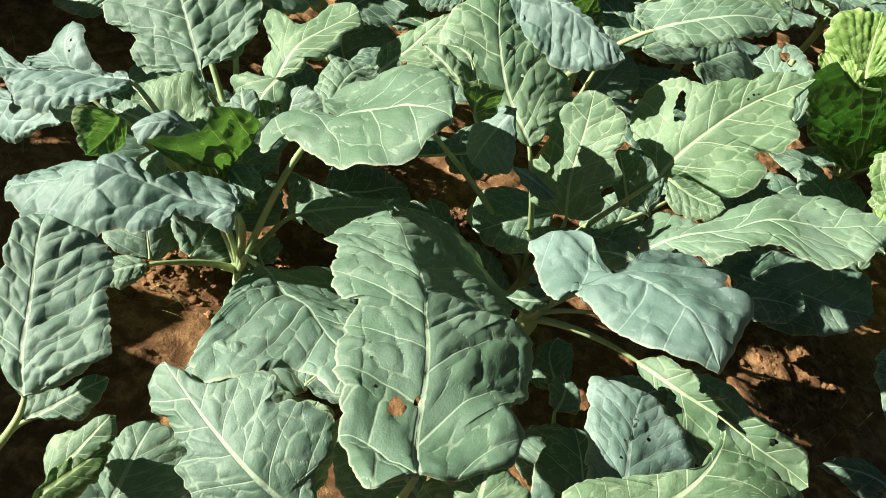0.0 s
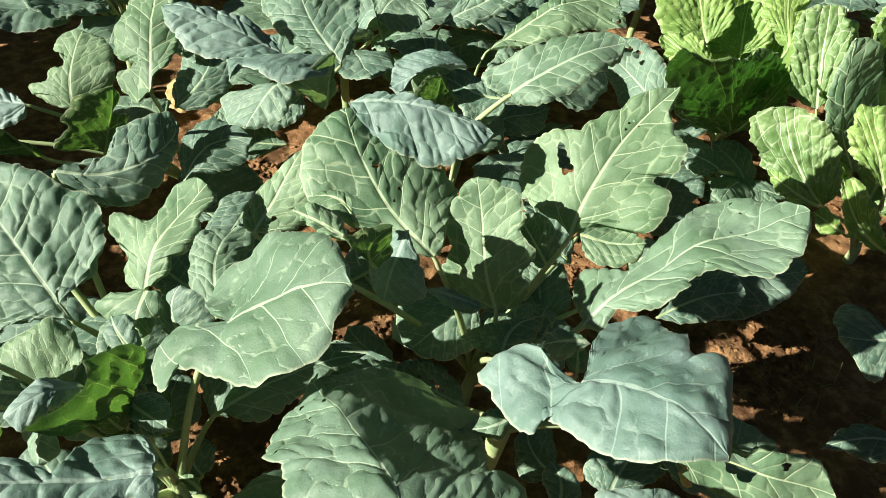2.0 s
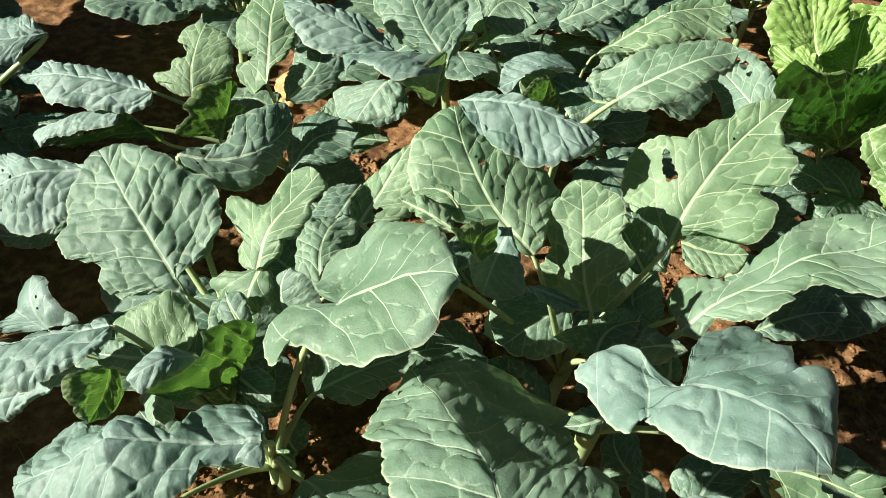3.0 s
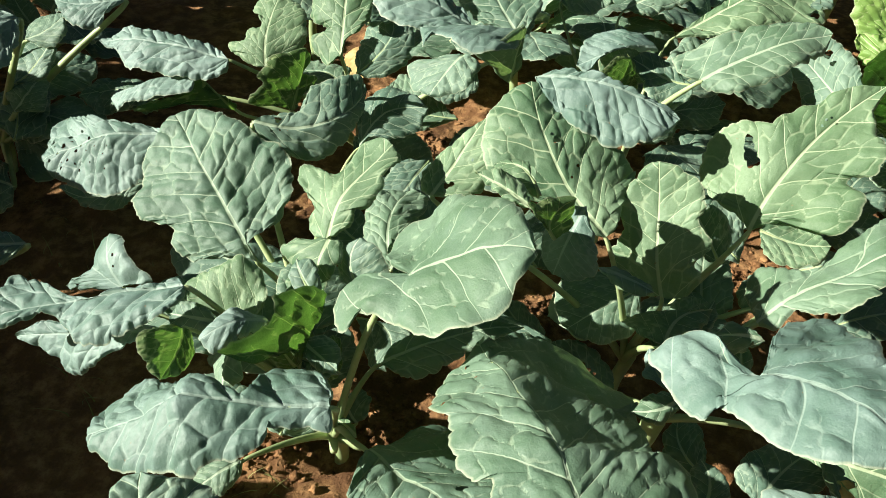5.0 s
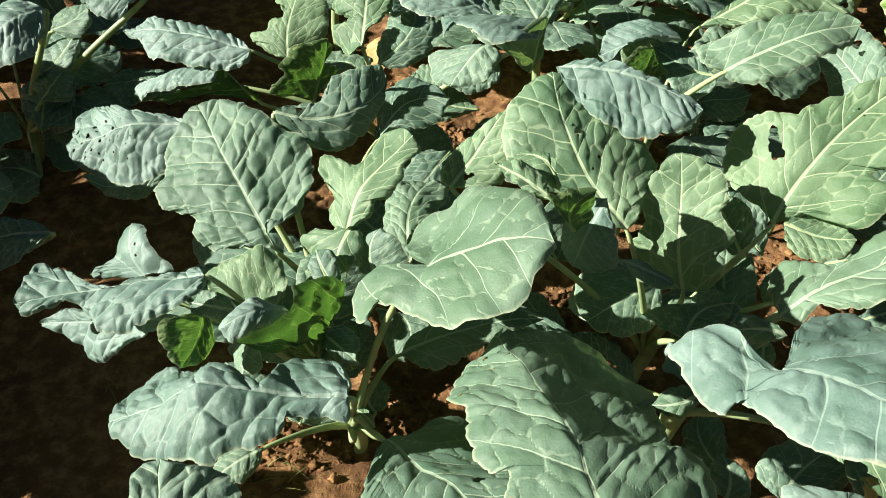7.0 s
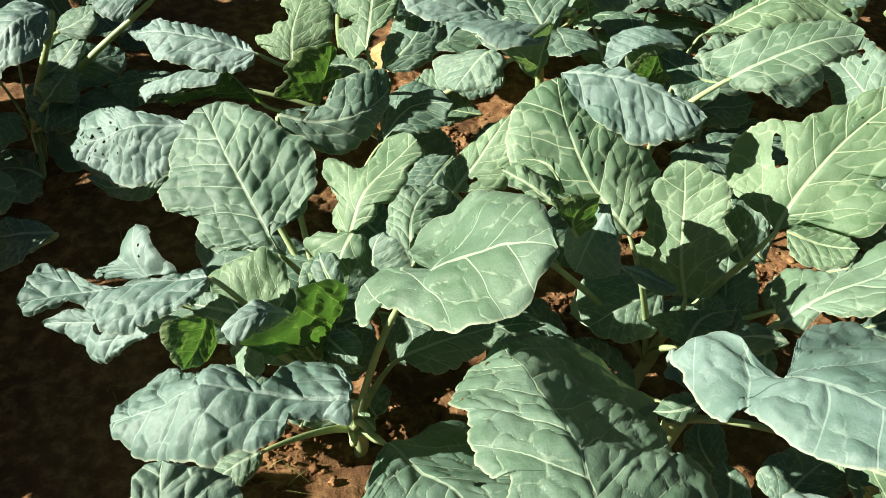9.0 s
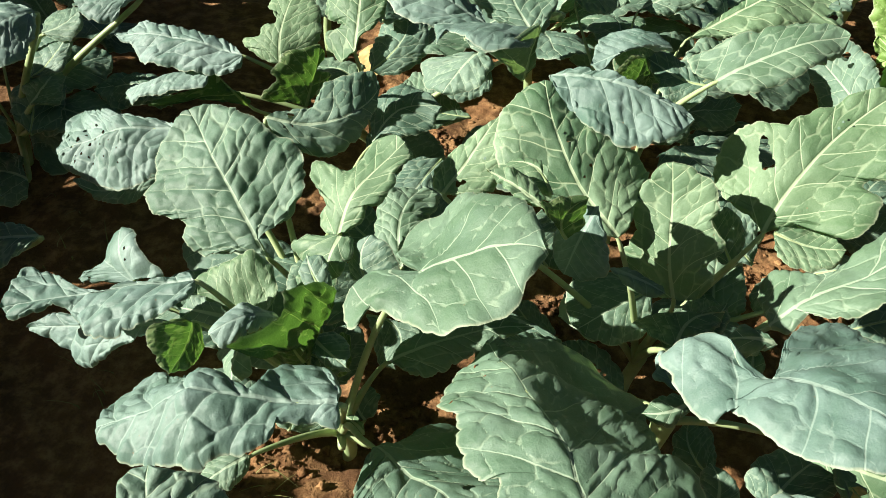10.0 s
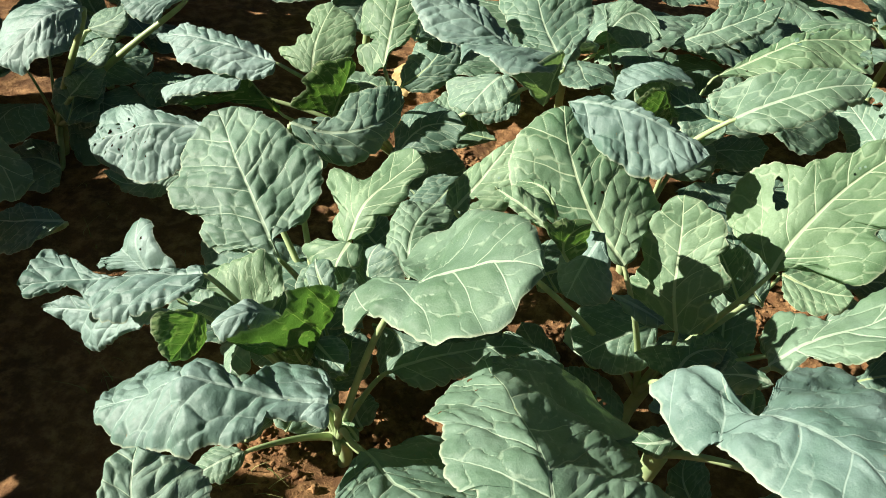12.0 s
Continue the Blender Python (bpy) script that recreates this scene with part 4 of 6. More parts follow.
leaf(plants["E"], (-0.766, 1.450, 0.400), (-0.872, 1.330, 0.310), (-0.150, -0.501, 0.852),
     ((3.8, 5.5), (8.8, 7.8), (12.9, 6.1), (16.2, 4.8)),
     ((2.8, -7.3), (8.5, -10.6), (14.9, -9.0)), 3.5, 1.2, (-0.30, -0.30), seed=54, pucker=0.006, stuff=WAXY, stalk=0.00622)
leaf(plants["E"], (-0.627, 1.579, 0.405), (-0.789, 1.594, 0.385), (-0.150, -0.501, 0.852),
     ((2.0, 3.9), (4.3, 7.3), (9.6, 6.6)),
     ((5.8, -4.3), (13.9, -4.2)), 0.8, 3.1, (-0.10, -0.10), seed=55, stuff=WAXY, stalk=0.00622)
leaf(plants["E"], (-0.813, 1.363, 0.083), (-0.975, 1.350, 0.061), (-0.100, -0.300, 0.949),
     ((0.6, 4.3), (8.2, 6.1)),
     ((4.6, -7.4), (12.5, -7.6)), 0.8, -1.8, (-0.10, -0.10), seed=56, stalk=0.0062)
leaf(plants["E"], (-0.591, 1.078, 0.209), (-0.726, 1.065, 0.190), (-0.100, -0.300, 0.949),
     ((2.0, 3.7), (4.7, 6.2), (9.6, 6.1)),
     ((3.4, -1.8), (9.7, -2.5)), 0.8, 1.1, (-0.10, -0.10), seed=57, root=(-0.86, 1.06, 0.02), stalk=0.0062)
leaf(plants["G"], (-0.377, 1.430, 0.387), (-0.641, 1.480, 0.363), (-0.157, -0.400, 0.903),
     ((0.1, 2.4), (3.7, 4.4), (8.9, 5.3), (14.6, 5.4), (18.3, 5.2), (21.3, 2.4), (24.4, 1.4)),
     ((3.9, -2.5), (10.5, -3.2), (16.7, -3.5), (22.9, -4.1), (25.6, -2.3)), 1.4, 0.0, (-0.2, -0.25), seed=58, pucker=0.006, stuff=WAXY)
leaf(plants["G"], (-0.386, 1.460, 0.270), (-0.454, 1.440, 0.357), (0.439, -0.888, 0.138),
     ((3.9, 2.0), (7.9, 6.5), (11.8, 12.2), (13.0, 11.6), (10.3, 6.8), (9.3, 3.6), (11.2, 1.6)),
     ((1.3, -1.2), (3.7, -0.6), (6.9, 1.1), (9.8, -0.8)), 0.5, 0.0, (0.15, 0.1), under=1, seed=59, ruffle=0.007, pucker=0.006)
leaf(plants["G"], (-0.440, 1.430, 0.358), (-0.591, 1.400, 0.292), (-0.283, -0.432, 0.856),
     ((0.5, 4.6), (3.6, 5.1), (7.3, 4.6), (13.1, 3.5), (15.4, 3.7)),
     ((2.9, -1.8), (4.3, 0.9), (7.4, 1.2), (13.4, -0.2), (16.5, -1.4)), 0.8, 0.0, (0.1, -0.25), seed=59.5, ruffle=0.006, stalk=-1, stuff=WAXY)
leaf(plants["G"], (-0.274, 1.450, 0.291), (-0.258, 1.500, 0.393), (0.593, -0.757, 0.275),
     ((0.2, 3.6), (-0.7, 7.6), (0.7, 8.4), (3.8, 6.9), (4.6, 8.3), (6.1, 7.6), (9.1, 5.7), (10.4, 3.0)),
     ((0.7, -0.7), (2.8, -1.3), (5.0, -2.4), (7.0, -3.1), (7.1, -0.2), (10.1, -1.4)), 0.6, 0.0, (0.12, 0.12), under=1, seed=60, ruffle=0.006, pucker=0.006)
leaf(plants["G"], (-0.363, 1.580, 0.301), (-0.361, 1.700, 0.397), (-0.154, -0.619, 0.770),
     ((-0.0, 2.7), (2.7, 8.1), (4.7, 8.8), (4.9, 5.2), (7.1, 4.9), (7.7, 2.3), (9.9, 3.3), (11.9, 5.3), (14.5, 4.3), (15.6, 1.6)),
     ((1.0, -1.1), (2.9, -3.0), (4.9, -6.2), (7.2, -6.9), (11.8, -5.8), (14.1, -4.4)), 1.2, 0.6, (-0.12, -0.2), seed=61, ruffle=0.006, pucker=0.003, stuff=GREENER)
leaf(plants["G"], (-0.181, 1.450, 0.411), (-0.188, 1.620, 0.553), (-0.250, -0.628, 0.737),
     ((-1.4, 2.8), (2.2, 6.5), (4.4, 5.6), (5.4, 1.6), (5.6, 4.4), (7.7, 7.4), (11.2, 7.0), (14.5, 5.6), (17.1, 4.8), (21.5, 3.3)),
     ((2.2, -0.6), (4.8, -3.2), (7.4, -4.3), (10.8, -4.5), (12.9, -3.4), (16.1, -3.6), (20.7, -2.1)), 1.4, 0.0, (-0.15, -0.15), seed=62, ruffle=0.006, pucker=0.003, stuff=GREENER)
leaf(plants["G"], (0.043, 1.380, 0.524), (-0.148, 1.450, 0.560), (0.084, -0.273, 0.958),
     ((1.3, 2.9), (4.8, 5.1), (8.6, 6.6), (11.9, 6.6), (15.1, 5.1), (17.8, 3.4)),
     ((2.9, -2.9), (7.5, -3.4), (13.6, -2.0), (18.2, -1.6)), 2.2, 0.8, (-0.22, -0.35), seed=63, ruffle=0.004, pucker=0.007, stuff=WAXY, stalk=-1)
leaf(plants["G"], (0.125, 1.320, 0.559), (-0.026, 1.300, 0.545), (-0.047, -0.293, 0.955),
     ((1.8, 5.4), (5.4, 8.2), (8.3, 8.5), (9.9, 6.9), (12.2, 4.0), (14.4, 3.1), (14.8, 5.9)),
     ((1.4, 1.1), (3.8, 0.2), (7.3, -0.0), (9.7, -0.5), (12.1, 0.5), (14.4, -0.6)), 1.0, 0, (0.25, -0.15), seed=64, ruffle=0.006, pucker=0.005, stuff=WAXY, stalk=-1)
leaf(plants["G"], (0.115, 1.300, 0.478), (0.126, 1.290, 0.576), (0.613, -0.776, -0.148),
     ((3.1, 3.6), (6.0, 6.9), (7.7, 9.0), (8.4, 5.4), (9.8, 2.5)),
     ((1.7, -0.7), (2.8, -1.9), (6.0, -0.9), (9.1, -0.6)), 0.5, 0.0, (0.1, 0.1), seed=64.5, ruffle=0.004, stalk=-1, stuff=GREENER)
leaf(plants["G"], (0.037, 1.360, 0.486), (-0.005, 1.300, 0.441), (-0.148, -0.522, 0.840),
     ((-0.3, 2.9), (2.5, 4.5), (5.0, 4.5), (6.9, 3.2)),
     ((1.3, -2.3), (3.6, -5.0), (5.6, -7.6), (7.5, -6.0), (8.6, -3.4)), 1.4, 0.0, (-0.15, -0.2), seed=65, pucker=0.007, stalk=-1)
leaf(plants["G"], (0.125, 1.591, 0.417), (0.031, 1.759, 0.500), (-0.150, -0.501, 0.852),
     ((6.9, 5.8), (14.2, 7.9), (22.1, 7.3)),
     ((1.4, -1.5), (6.4, -6.3), (15.7, -9.3)), 0.8, 1.2, (-0.10, -0.10), seed=66)
leaf(plants["C2"], (0.375, 1.233, 0.558), (0.537, 1.285, 0.624), (-0.178, -0.510, 0.841),
     ((-1.9, 2.0), (-2.0, 5.2), (-0.7, 6.9), (1.7, 6.0), (6.3, 6.2), (10.0, 5.5), (15.2, 4.1), (18.1, 1.8)),
     ((-0.5, -1.0), (0.8, -2.7), (2.8, -3.9), (6.2, -4.0), (9.8, -4.0), (13.9, -2.9), (16.7, -1.7)), 1.6, 0.3, (-0.12, -0.15), seed=67, pucker=0.0035, root=(0.27, 1.32, 0.36))
leaf(plants["G2"], (0.396, 1.614, 0.454), (0.641, 1.698, 0.546), (-0.150, -0.501, 0.852),
     ((7.0, 2.7), (16.8, 4.4), (24.7, 3.6)),
     ((5.3, -2.4), (11.8, -3.9), (19.4, -4.8), (25.4, -6.3)), 0.8, 1.6, (-0.10, -0.10), seed=68, stuff=GREENER, stalk=0.0032, holes=((0.527, 0.0199, 0.0045), (0.534, 0.0114, 0.0042), (0.647, 0.0307, 0.0041), (0.699, 0.0335, 0.0029), (0.183, -0.0065, 0.0026), (0.935, -0.0283, 0.0096), (0.892, -0.0457, 0.0084),))
leaf(plants["G2"], (0.317, 1.300, 0.566), (0.206, 1.270, 0.535), (-0.173, -0.320, 0.931),
     ((2.7, 0.1), (5.7, -0.7), (8.5, -1.0), (9.9, 1.2), (11.2, 2.0)),
     ((1.5, -2.4), (4.8, -3.9), (7.9, -4.5), (10.3, -3.1)), 1.2, 0.0, (-0.2, 0.2), seed=69, ruffle=0.005, stalk=-1, stuff=WAXY)
leaf(plants["G2"], (0.284, 1.300, 0.501), (0.311, 1.360, 0.551), (0.327, -0.682, 0.655),
     ((-0.9, 3.3), (0.9, 5.7), (3.8, 4.2)),
     ((1.2, -1.7), (4.7, -3.1), (7.5, -2.2)), 0.8, 0.0, (0.1, 0.1), seed=69.5, ruffle=0.006, stalk=0.003, stuff=GREENER)
leaf(plants["G2"], (0.270, 1.300, 0.463), (0.277, 1.270, 0.561), (0.643, -0.720, -0.261),
     ((5.2, 4.3), (9.0, 3.6), (11.0, 2.2)),
     ((0.7, -4.6), (6.9, -2.0)), 0.4, 0.0, (0.1, 0.1), under=1, seed=69.7, ruffle=0.005, stalk=0.003)
leaf(plants["G2"], (0.189, 1.792, 0.421), (0.296, 1.786, 0.436), (-0.150, -0.501, 0.852),
     ((-1.8, 7.8), (2.8, 8.2), (8.8, 5.3)),
     ((1.9, -1.5), (6.0, -2.5)), 0.8, 4.8, (-0.10, -0.10), seed=70, stalk=0.0032)
leaf(plants["G2"], (0.325, 1.833, 0.407), (0.525, 1.929, 0.498), (-0.150, -0.501, 0.852),
     ((9.1, 3.9), (18.6, 5.4)),
     ((3.0, -4.2), (7.8, -4.4), (15.9, -5.1), (20.5, -3.3)), 0.8, -1.0, (-0.10, -0.10), seed=71, stalk=0.0032)
leaf(plants["G2"], (0.431, 1.807, 0.192), (0.589, 1.843, 0.219), (-0.100, -0.300, 0.949),
     ((5.0, 3.8), (14.1, 5.5)),
     ((3.3, -5.2), (11.3, -6.4)), 0.8, -1.1, (-0.10, -0.10), seed=72)
leaf(plants["M"], (1.043, 1.872, 0.170), (0.881, 1.677, 0.451), (0.500, -0.820, -0.280),
     ((14.0, 6.4), (29.0, 12.0), (43.1, 14.4), (49.3, 12.6), (50.0, 9.2), (41.7, 5.1)),
     ((-9.6, -8.7), (-13.0, -17.3), (-2.9, -20.0), (13.0, -16.3), (26.3, -10.3), (30.8, -4.6)), 0.8, 0.5, (-0.05, -0.15), seed=80, stuff=SHADED_MUSTARD, ruffle=0.007, stalk=0.004, fan=1, pucker=0.011)
leaf(plants["M"], (0.982, 2.012, 0.332), (0.957, 2.128, 0.444), (-0.101, -0.704, 0.704),
     ((1.2, 8.7), (7.1, 11.7), (14.3, 9.3)),
     ((2.0, -5.6), (9.1, -7.9), (13.8, -7.2)), 0.8, 0.5, (0.20, 0.20), seed=81, stuff=LETTUCE, ruffle=0.014, stalk=0.004, pucker=0.012, fan=1)
leaf(plants["M"], (1.091, 2.044, 0.296), (1.100, 2.111, 0.408), (-0.207, -0.830, 0.518),
     ((-0.2, 7.9), (5.4, 8.2), (10.3, 4.7)),
     ((2.6, -6.2), (8.2, -6.0), (12.6, -3.3)), 0.8, 0.5, (0.20, 0.20), seed=82, stuff=LETTUCE, ruffle=0.014, stalk=0.004, pucker=0.012, fan=1)
leaf(plants["M"], (0.939, 1.846, 0.349), (0.829, 1.913, 0.389), (-0.303, -0.808, 0.505),
     ((3.3, 3.3), (9.3, 4.3), (13.1, 2.1)),
     ((4.7, -3.7), (10.9, -2.1)), 0.8, 0.9, (0.20, 0.20), seed=83, stuff=LETTUCE, ruffle=0.015, stalk=0.004, pucker=0.012, fan=1)
leaf(plants["M"], (1.128, 1.905, 0.380), (1.163, 2.067, 0.482), (-0.150, -0.501, 0.852),
     ((5.3, 6.0), (12.4, 7.2), (18.1, 5.1)),
     ((6.5, -2.8), (14.3, -4.7), (19.4, -3.4)), 0.8, 1.0, (-0.10, -0.10), seed=84, stuff=LETTUCE, ruffle=0.015, stalk=0.004, fan=1)
leaf(plants["N"], (1.147, 1.735, 0.314), (1.154, 1.852, 0.505), (-0.303, -0.808, 0.505),
     ((3.1, 5.9), (10.8, 6.7), (18.0, 6.7), (21.7, 3.5)),
     ((3.8, -3.5), (10.3, -4.7), (17.4, -4.4), (22.0, -2.7)), 0.8, 0.5, (0.20, 0.20), seed=85, stuff=PALE, ruffle=0.008, stalk=0.004, pucker=0.012, fan=1)
leaf(plants["N"], (1.069, 1.467, 0.242), (0.976, 1.570, 0.400), (-0.555, -0.807, 0.202),
     ((5.3, 4.0), (12.7, 7.4), (20.1, 6.8), (22.0, 3.8)),
     ((2.1, -3.9), (8.5, -6.3), (15.4, -5.9), (19.6, -2.8)), 0.8, 1.3, (0.20, 0.20), seed=86, stuff=PALE, ruffle=0.010, stalk=0.004, pucker=0.012, fan=1)
leaf(plants["N"], (1.034, 1.424, 0.266), (0.956, 1.514, 0.293), (-0.303, -0.505, 0.808),
     ((3.3, 2.4), (8.3, 2.8)),
     ((2.4, -1.2), (8.7, -0.9)), 0.8, 1.3, (-0.10, -0.10), seed=87, stuff=LETTUCE, stalk=0)
leaf(plants["N"], (1.194, 1.603, 0.241), (1.124, 1.675, 0.503), (0.206, -0.928, 0.309),
     ((6.9, 5.6), (14.7, 7.2), (22.1, 4.3)),
     ((0.3, -4.7), (10.9, -7.9), (22.8, -7.4), (26.9, -4.4)), 0.8, 3.2, (-0.10, -0.10), seed=88, stuff=GREENER)
leaf(plants["N"], (1.169, 1.457, 0.294), (1.106, 1.546, 0.425), (-0.318, -0.848, 0.424),
     ((5.8, 3.5), (12.3, 4.0)),
     ((2.5, -4.8), (12.8, -7.1)), 0.8, -0.2, (0.20, 0.20), seed=89, stuff=LETTUCE, ruffle=0.01, stalk=0.004, pucker=0.012, fan=1)
leaf(plants["N"], (1.151, 1.356, 0.221), (1.049, 1.416, 0.336), (-0.309, -0.928, 0.206),
     ((5.6, 4.1), (11.9, 2.8)),
     ((4.8, -1.8), (13.3, -2.6)), 0.8, 1.6, (0.20, 0.20), seed=90, stuff=LETTUCE, ruffle=0.01, stalk=0.004, pucker=0.012, fan=1)
leaf(plants["N"], (1.076, 1.381, 0.238), (1.025, 1.423, 0.253), (-0.150, -0.501, 0.852),
     ((3.1, 2.4), (5.5, 1.7)),
     ((2.6, -2.1), (5.9, -1.8)), 0.8, 0.4, (-0.10, -0.10), seed=91, stuff=LETTUCE, ruffle=0.012, stalk=0.004)
leaf(plants["M2"], (1.170, 1.735, 0.081), (0.937, 1.757, 0.063), (-0.100, -0.300, 0.949),
     ((5.1, 2.1), (15.7, 2.7)),
     ((5.1, -5.1), (16.0, -4.7)), 0.8, -1.7, (-0.10, -0.10), seed=92)
leaf(plants["M2"], (0.983, 1.743, 0.141), (0.906, 1.809, 0.154), (-0.100, -0.300, 0.949),
     ((1.4, 3.2), (6.3, 3.9)),
     ((3.2, -3.9), (9.3, -4.4)), 0.8, -0.1, (-0.10, -0.10), seed=93)
leaf(plants["G2"], (0.823, 1.741, 0.270), (0.719, 1.940, 0.328), (-0.622, -0.501, 0.602),
     ((4.9, 6.4), (14.4, 4.7), (21.5, 2.9)),
     ((2.4, -4.7), (8.2, -7.0), (15.0, -7.9), (21.6, -6.0)), 0.8, -0.4, (-0.10, -0.10), seed=94, stalk=0, holes=((0.944, -0.0386, 0.0085), (0.820, -0.0349, 0.0110), (0.731, -0.0437, 0.0095), (0.615, -0.0401, 0.0066),))
leaf(plants["G"], (-0.234, 2.020, 0.094), (-0.316, 2.017, 0.085), (-0.100, -0.300, 0.949),
     ((3.1, 2.7), (6.2, 2.1)),
     ((-0.2, -6.1), (3.5, -9.2), (8.5, -7.4)), 0.8, -2.9, (-0.10, -0.10), seed=95, stuff=DRY, ruffle=0.01, stalk=0)
leaf(plants["C"], (0.344, 1.047, 0.114), (0.216, 1.115, 0.122), (-0.100, -0.300, 0.949),
     ((4.0, 3.3), (10.7, 4.1)),
     ((3.6, -4.4), (10.0, -3.9)), 0.8, -0.3, (-0.10, -0.10), seed=96, holes=((0.440, -0.0128, 0.0038), (0.362, -0.0112, 0.0038), (0.422, 0.0000, 0.0027), (0.289, -0.0107, 0.0028), (0.575, -0.0111, 0.0029),))
leaf(plants["C2"], (0.496, 1.230, 0.124), (0.510, 1.399, 0.179), (-0.100, -0.300, 0.949),
     ((1.9, 5.2), (10.4, 5.7), (15.9, 3.6)),
     ((3.7, -4.8), (14.1, -3.7)), 0.8, 0.8, (-0.10, -0.10), seed=97)
leaf(plants["C2"], (0.645, 1.298, 0.149), (0.558, 1.302, 0.141), (-0.100, -0.300, 0.949),
     ((3.5, 2.7), (7.1, 3.6)),
     ((3.2, -4.2), (6.5, -3.9)), 0.8, -1.2, (-0.10, -0.10), seed=98)
leaf(plants["A2"], (-0.038, 0.957, 0.338), (-0.041, 0.996, 0.390), (-0.422, -0.738, 0.527),
     ((0.7, 3.4), (4.5, 3.3)),
     ((1.4, -4.1), (5.1, -3.1)), 0.8, 1.0, (-0.10, -0.10), seed=99, stalk=0)
leaf(plants["A2"], (-0.012, 1.055, 0.290), (-0.011, 1.198, 0.335), (-0.100, -0.300, 0.949),
     ((1.5, 4.3), (8.7, 6.0), (13.6, 4.6)),
     ((6.4, -1.6), (13.8, -2.9)), 0.8, 1.8, (-0.10, -0.10), seed=100)
leaf(plants["G"], (-0.629, 1.588, 0.208), (-0.752, 1.554, 0.185), (-0.100, -0.300, 0.949),
     ((2.5, 3.3), (8.2, 4.5)),
     ((6.1, -5.1), (11.1, -4.6)), 0.8, -0.7, (-0.10, -0.10), seed=101)
leaf(plants["E"], (-0.874, 1.484, 0.116), (-0.822, 1.568, 0.148), (-0.100, -0.300, 0.949),
     ((5.1, 7.3), (10.0, 7.1)),
     ((-3.3, -6.5), (-3.6, -12.4), (2.7, -11.8)), 0.8, -8.5, (-0.10, -0.10), seed=102, stalk=0.0062)
leaf(plants["C"], (0.743, 1.372, 0.118), (1.035, 1.374, 0.149), (-0.100, -0.300, 0.949),
     ((5.7, 6.2), (18.3, 11.5), (29.1, 10.1)),
     ((6.1, -8.3), (15.9, -8.8), (24.5, -5.1)), 0.8, -1.2, (-0.10, -0.10), seed=103)
leaf(plants["R"], (1.007, 1.080, 0.253), (0.924, 1.089, 0.247), (-0.100, -0.300, 0.949),
     ((2.1, 5.7), (5.2, 6.7)),
     ((4.5, -6.3), (7.4, -5.2)), 0.8, 0.5, (-0.10, -0.10), seed=104, root=(1.12, 1.08, 0.02))
leaf(plants["M"], (0.982, 1.777, 0.221), (0.851, 1.850, 0.282), (-0.444, -0.889, 0.111),
     ((4.4, 2.7), (10.8, 3.2)),
     ((6.5, -2.8), (14.1, -3.6)), 0.8, -0.4, (-0.10, -0.10), seed=110, stuff=SHADED_MUSTARD, ruffle=0.012, stalk=0.004, fan=1)
leaf(plants["M"], (1.018, 1.799, 0.211), (1.134, 1.852, 0.343), (0.314, -0.943, 0.105),
     ((6.2, 2.6), (14.8, 4.4)),
     ((5.4, -4.4), (14.0, -5.4)), 0.8, 0.3, (-0.10, -0.10), seed=111, stuff=SHADED_MUSTARD, ruffle=0.012, stalk=0.004, fan=1)
leaf(plants["C"], (0.631, 0.908, 0.162), (0.649, 0.879, 0.155), (-0.100, -0.300, 0.949),
     ((0.9, 1.2), (2.5, 1.2)),
     ((1.8, -1.0), (3.0, -0.8)), 0.8, 0.1, (-0.10, -0.10), seed=112, stuff=DRY, stalk=0)
leaf(plants["R"], (0.540, 0.891, 0.106), (0.622, 0.972, 0.140), (-0.100, -0.300, 0.949),
     ((0.2, 4.0), (4.1, 5.9), (9.7, 4.1)),
     ((3.7, -2.6), (10.2, -4.3), (13.4, -2.8)), 0.8, 0.9, (-0.10, -0.10), seed=120)
leaf(plants["R"], (0.471, 0.888, 0.089), (0.464, 0.948, 0.108), (-0.100, -0.300, 0.949),
     ((1.4, 1.4), (4.6, 1.3)),
     ((0.9, -3.6), (4.4, -3.2)), 0.8, -0.8, (-0.10, -0.10), seed=121)
leaf(plants["C"], (0.355, 1.214, 0.231), (0.321, 1.094, 0.189), (-0.100, -0.300, 0.949),
     ((6.8, 0.2), (10.9, 1.9)),
     ((6.2, -5.6), (12.4, -6.2), (14.2, -2.8)), 0.8, -5.8, (-0.10, -0.10), seed=122, stalk=0)
leaf(plants["C"], (0.174, 1.065, 0.130), (0.217, 1.111, 0.149), (-0.100, -0.300, 0.949),
     ((-4.1, 5.4), (-4.4, 9.3), (0.2, 7.6)),
     ((3.4, -3.5), (7.0, -2.8)), 0.8, 7.8, (-0.10, -0.10), seed=123, stalk=0)
leaf(plants["A"], (-0.037, 0.944, 0.074), (-0.040, 0.994, 0.090), (-0.100, -0.300, 0.949),
     ((0.4, 3.1), (3.1, 3.7)),
     ((1.0, -1.8), (3.7, -1.9)), 0.8, 1.6, (-0.10, -0.10), seed=124, stalk=0.003)
leaf(plants["A"], (-0.065, 1.063, 0.174), (-0.004, 0.986, 0.156), (-0.100, -0.300, 0.949),
     ((6.8, 6.4), (10.4, 4.9)),
     ((4.2, -0.9), (7.9, -1.8)), 0.8, 3.0, (-0.10, -0.10), seed=125, stalk=0)
leaf(plants["C2"], (0.203, 1.253, 0.169), (0.182, 1.366, 0.203), (-0.100, -0.300, 0.949),
     ((0.9, 3.8), (7.0, 4.4)),
     ((-0.0, -2.9), (6.7, -3.5)), 0.8, 2.3, (-0.10, -0.10), seed=126, stalk=0)
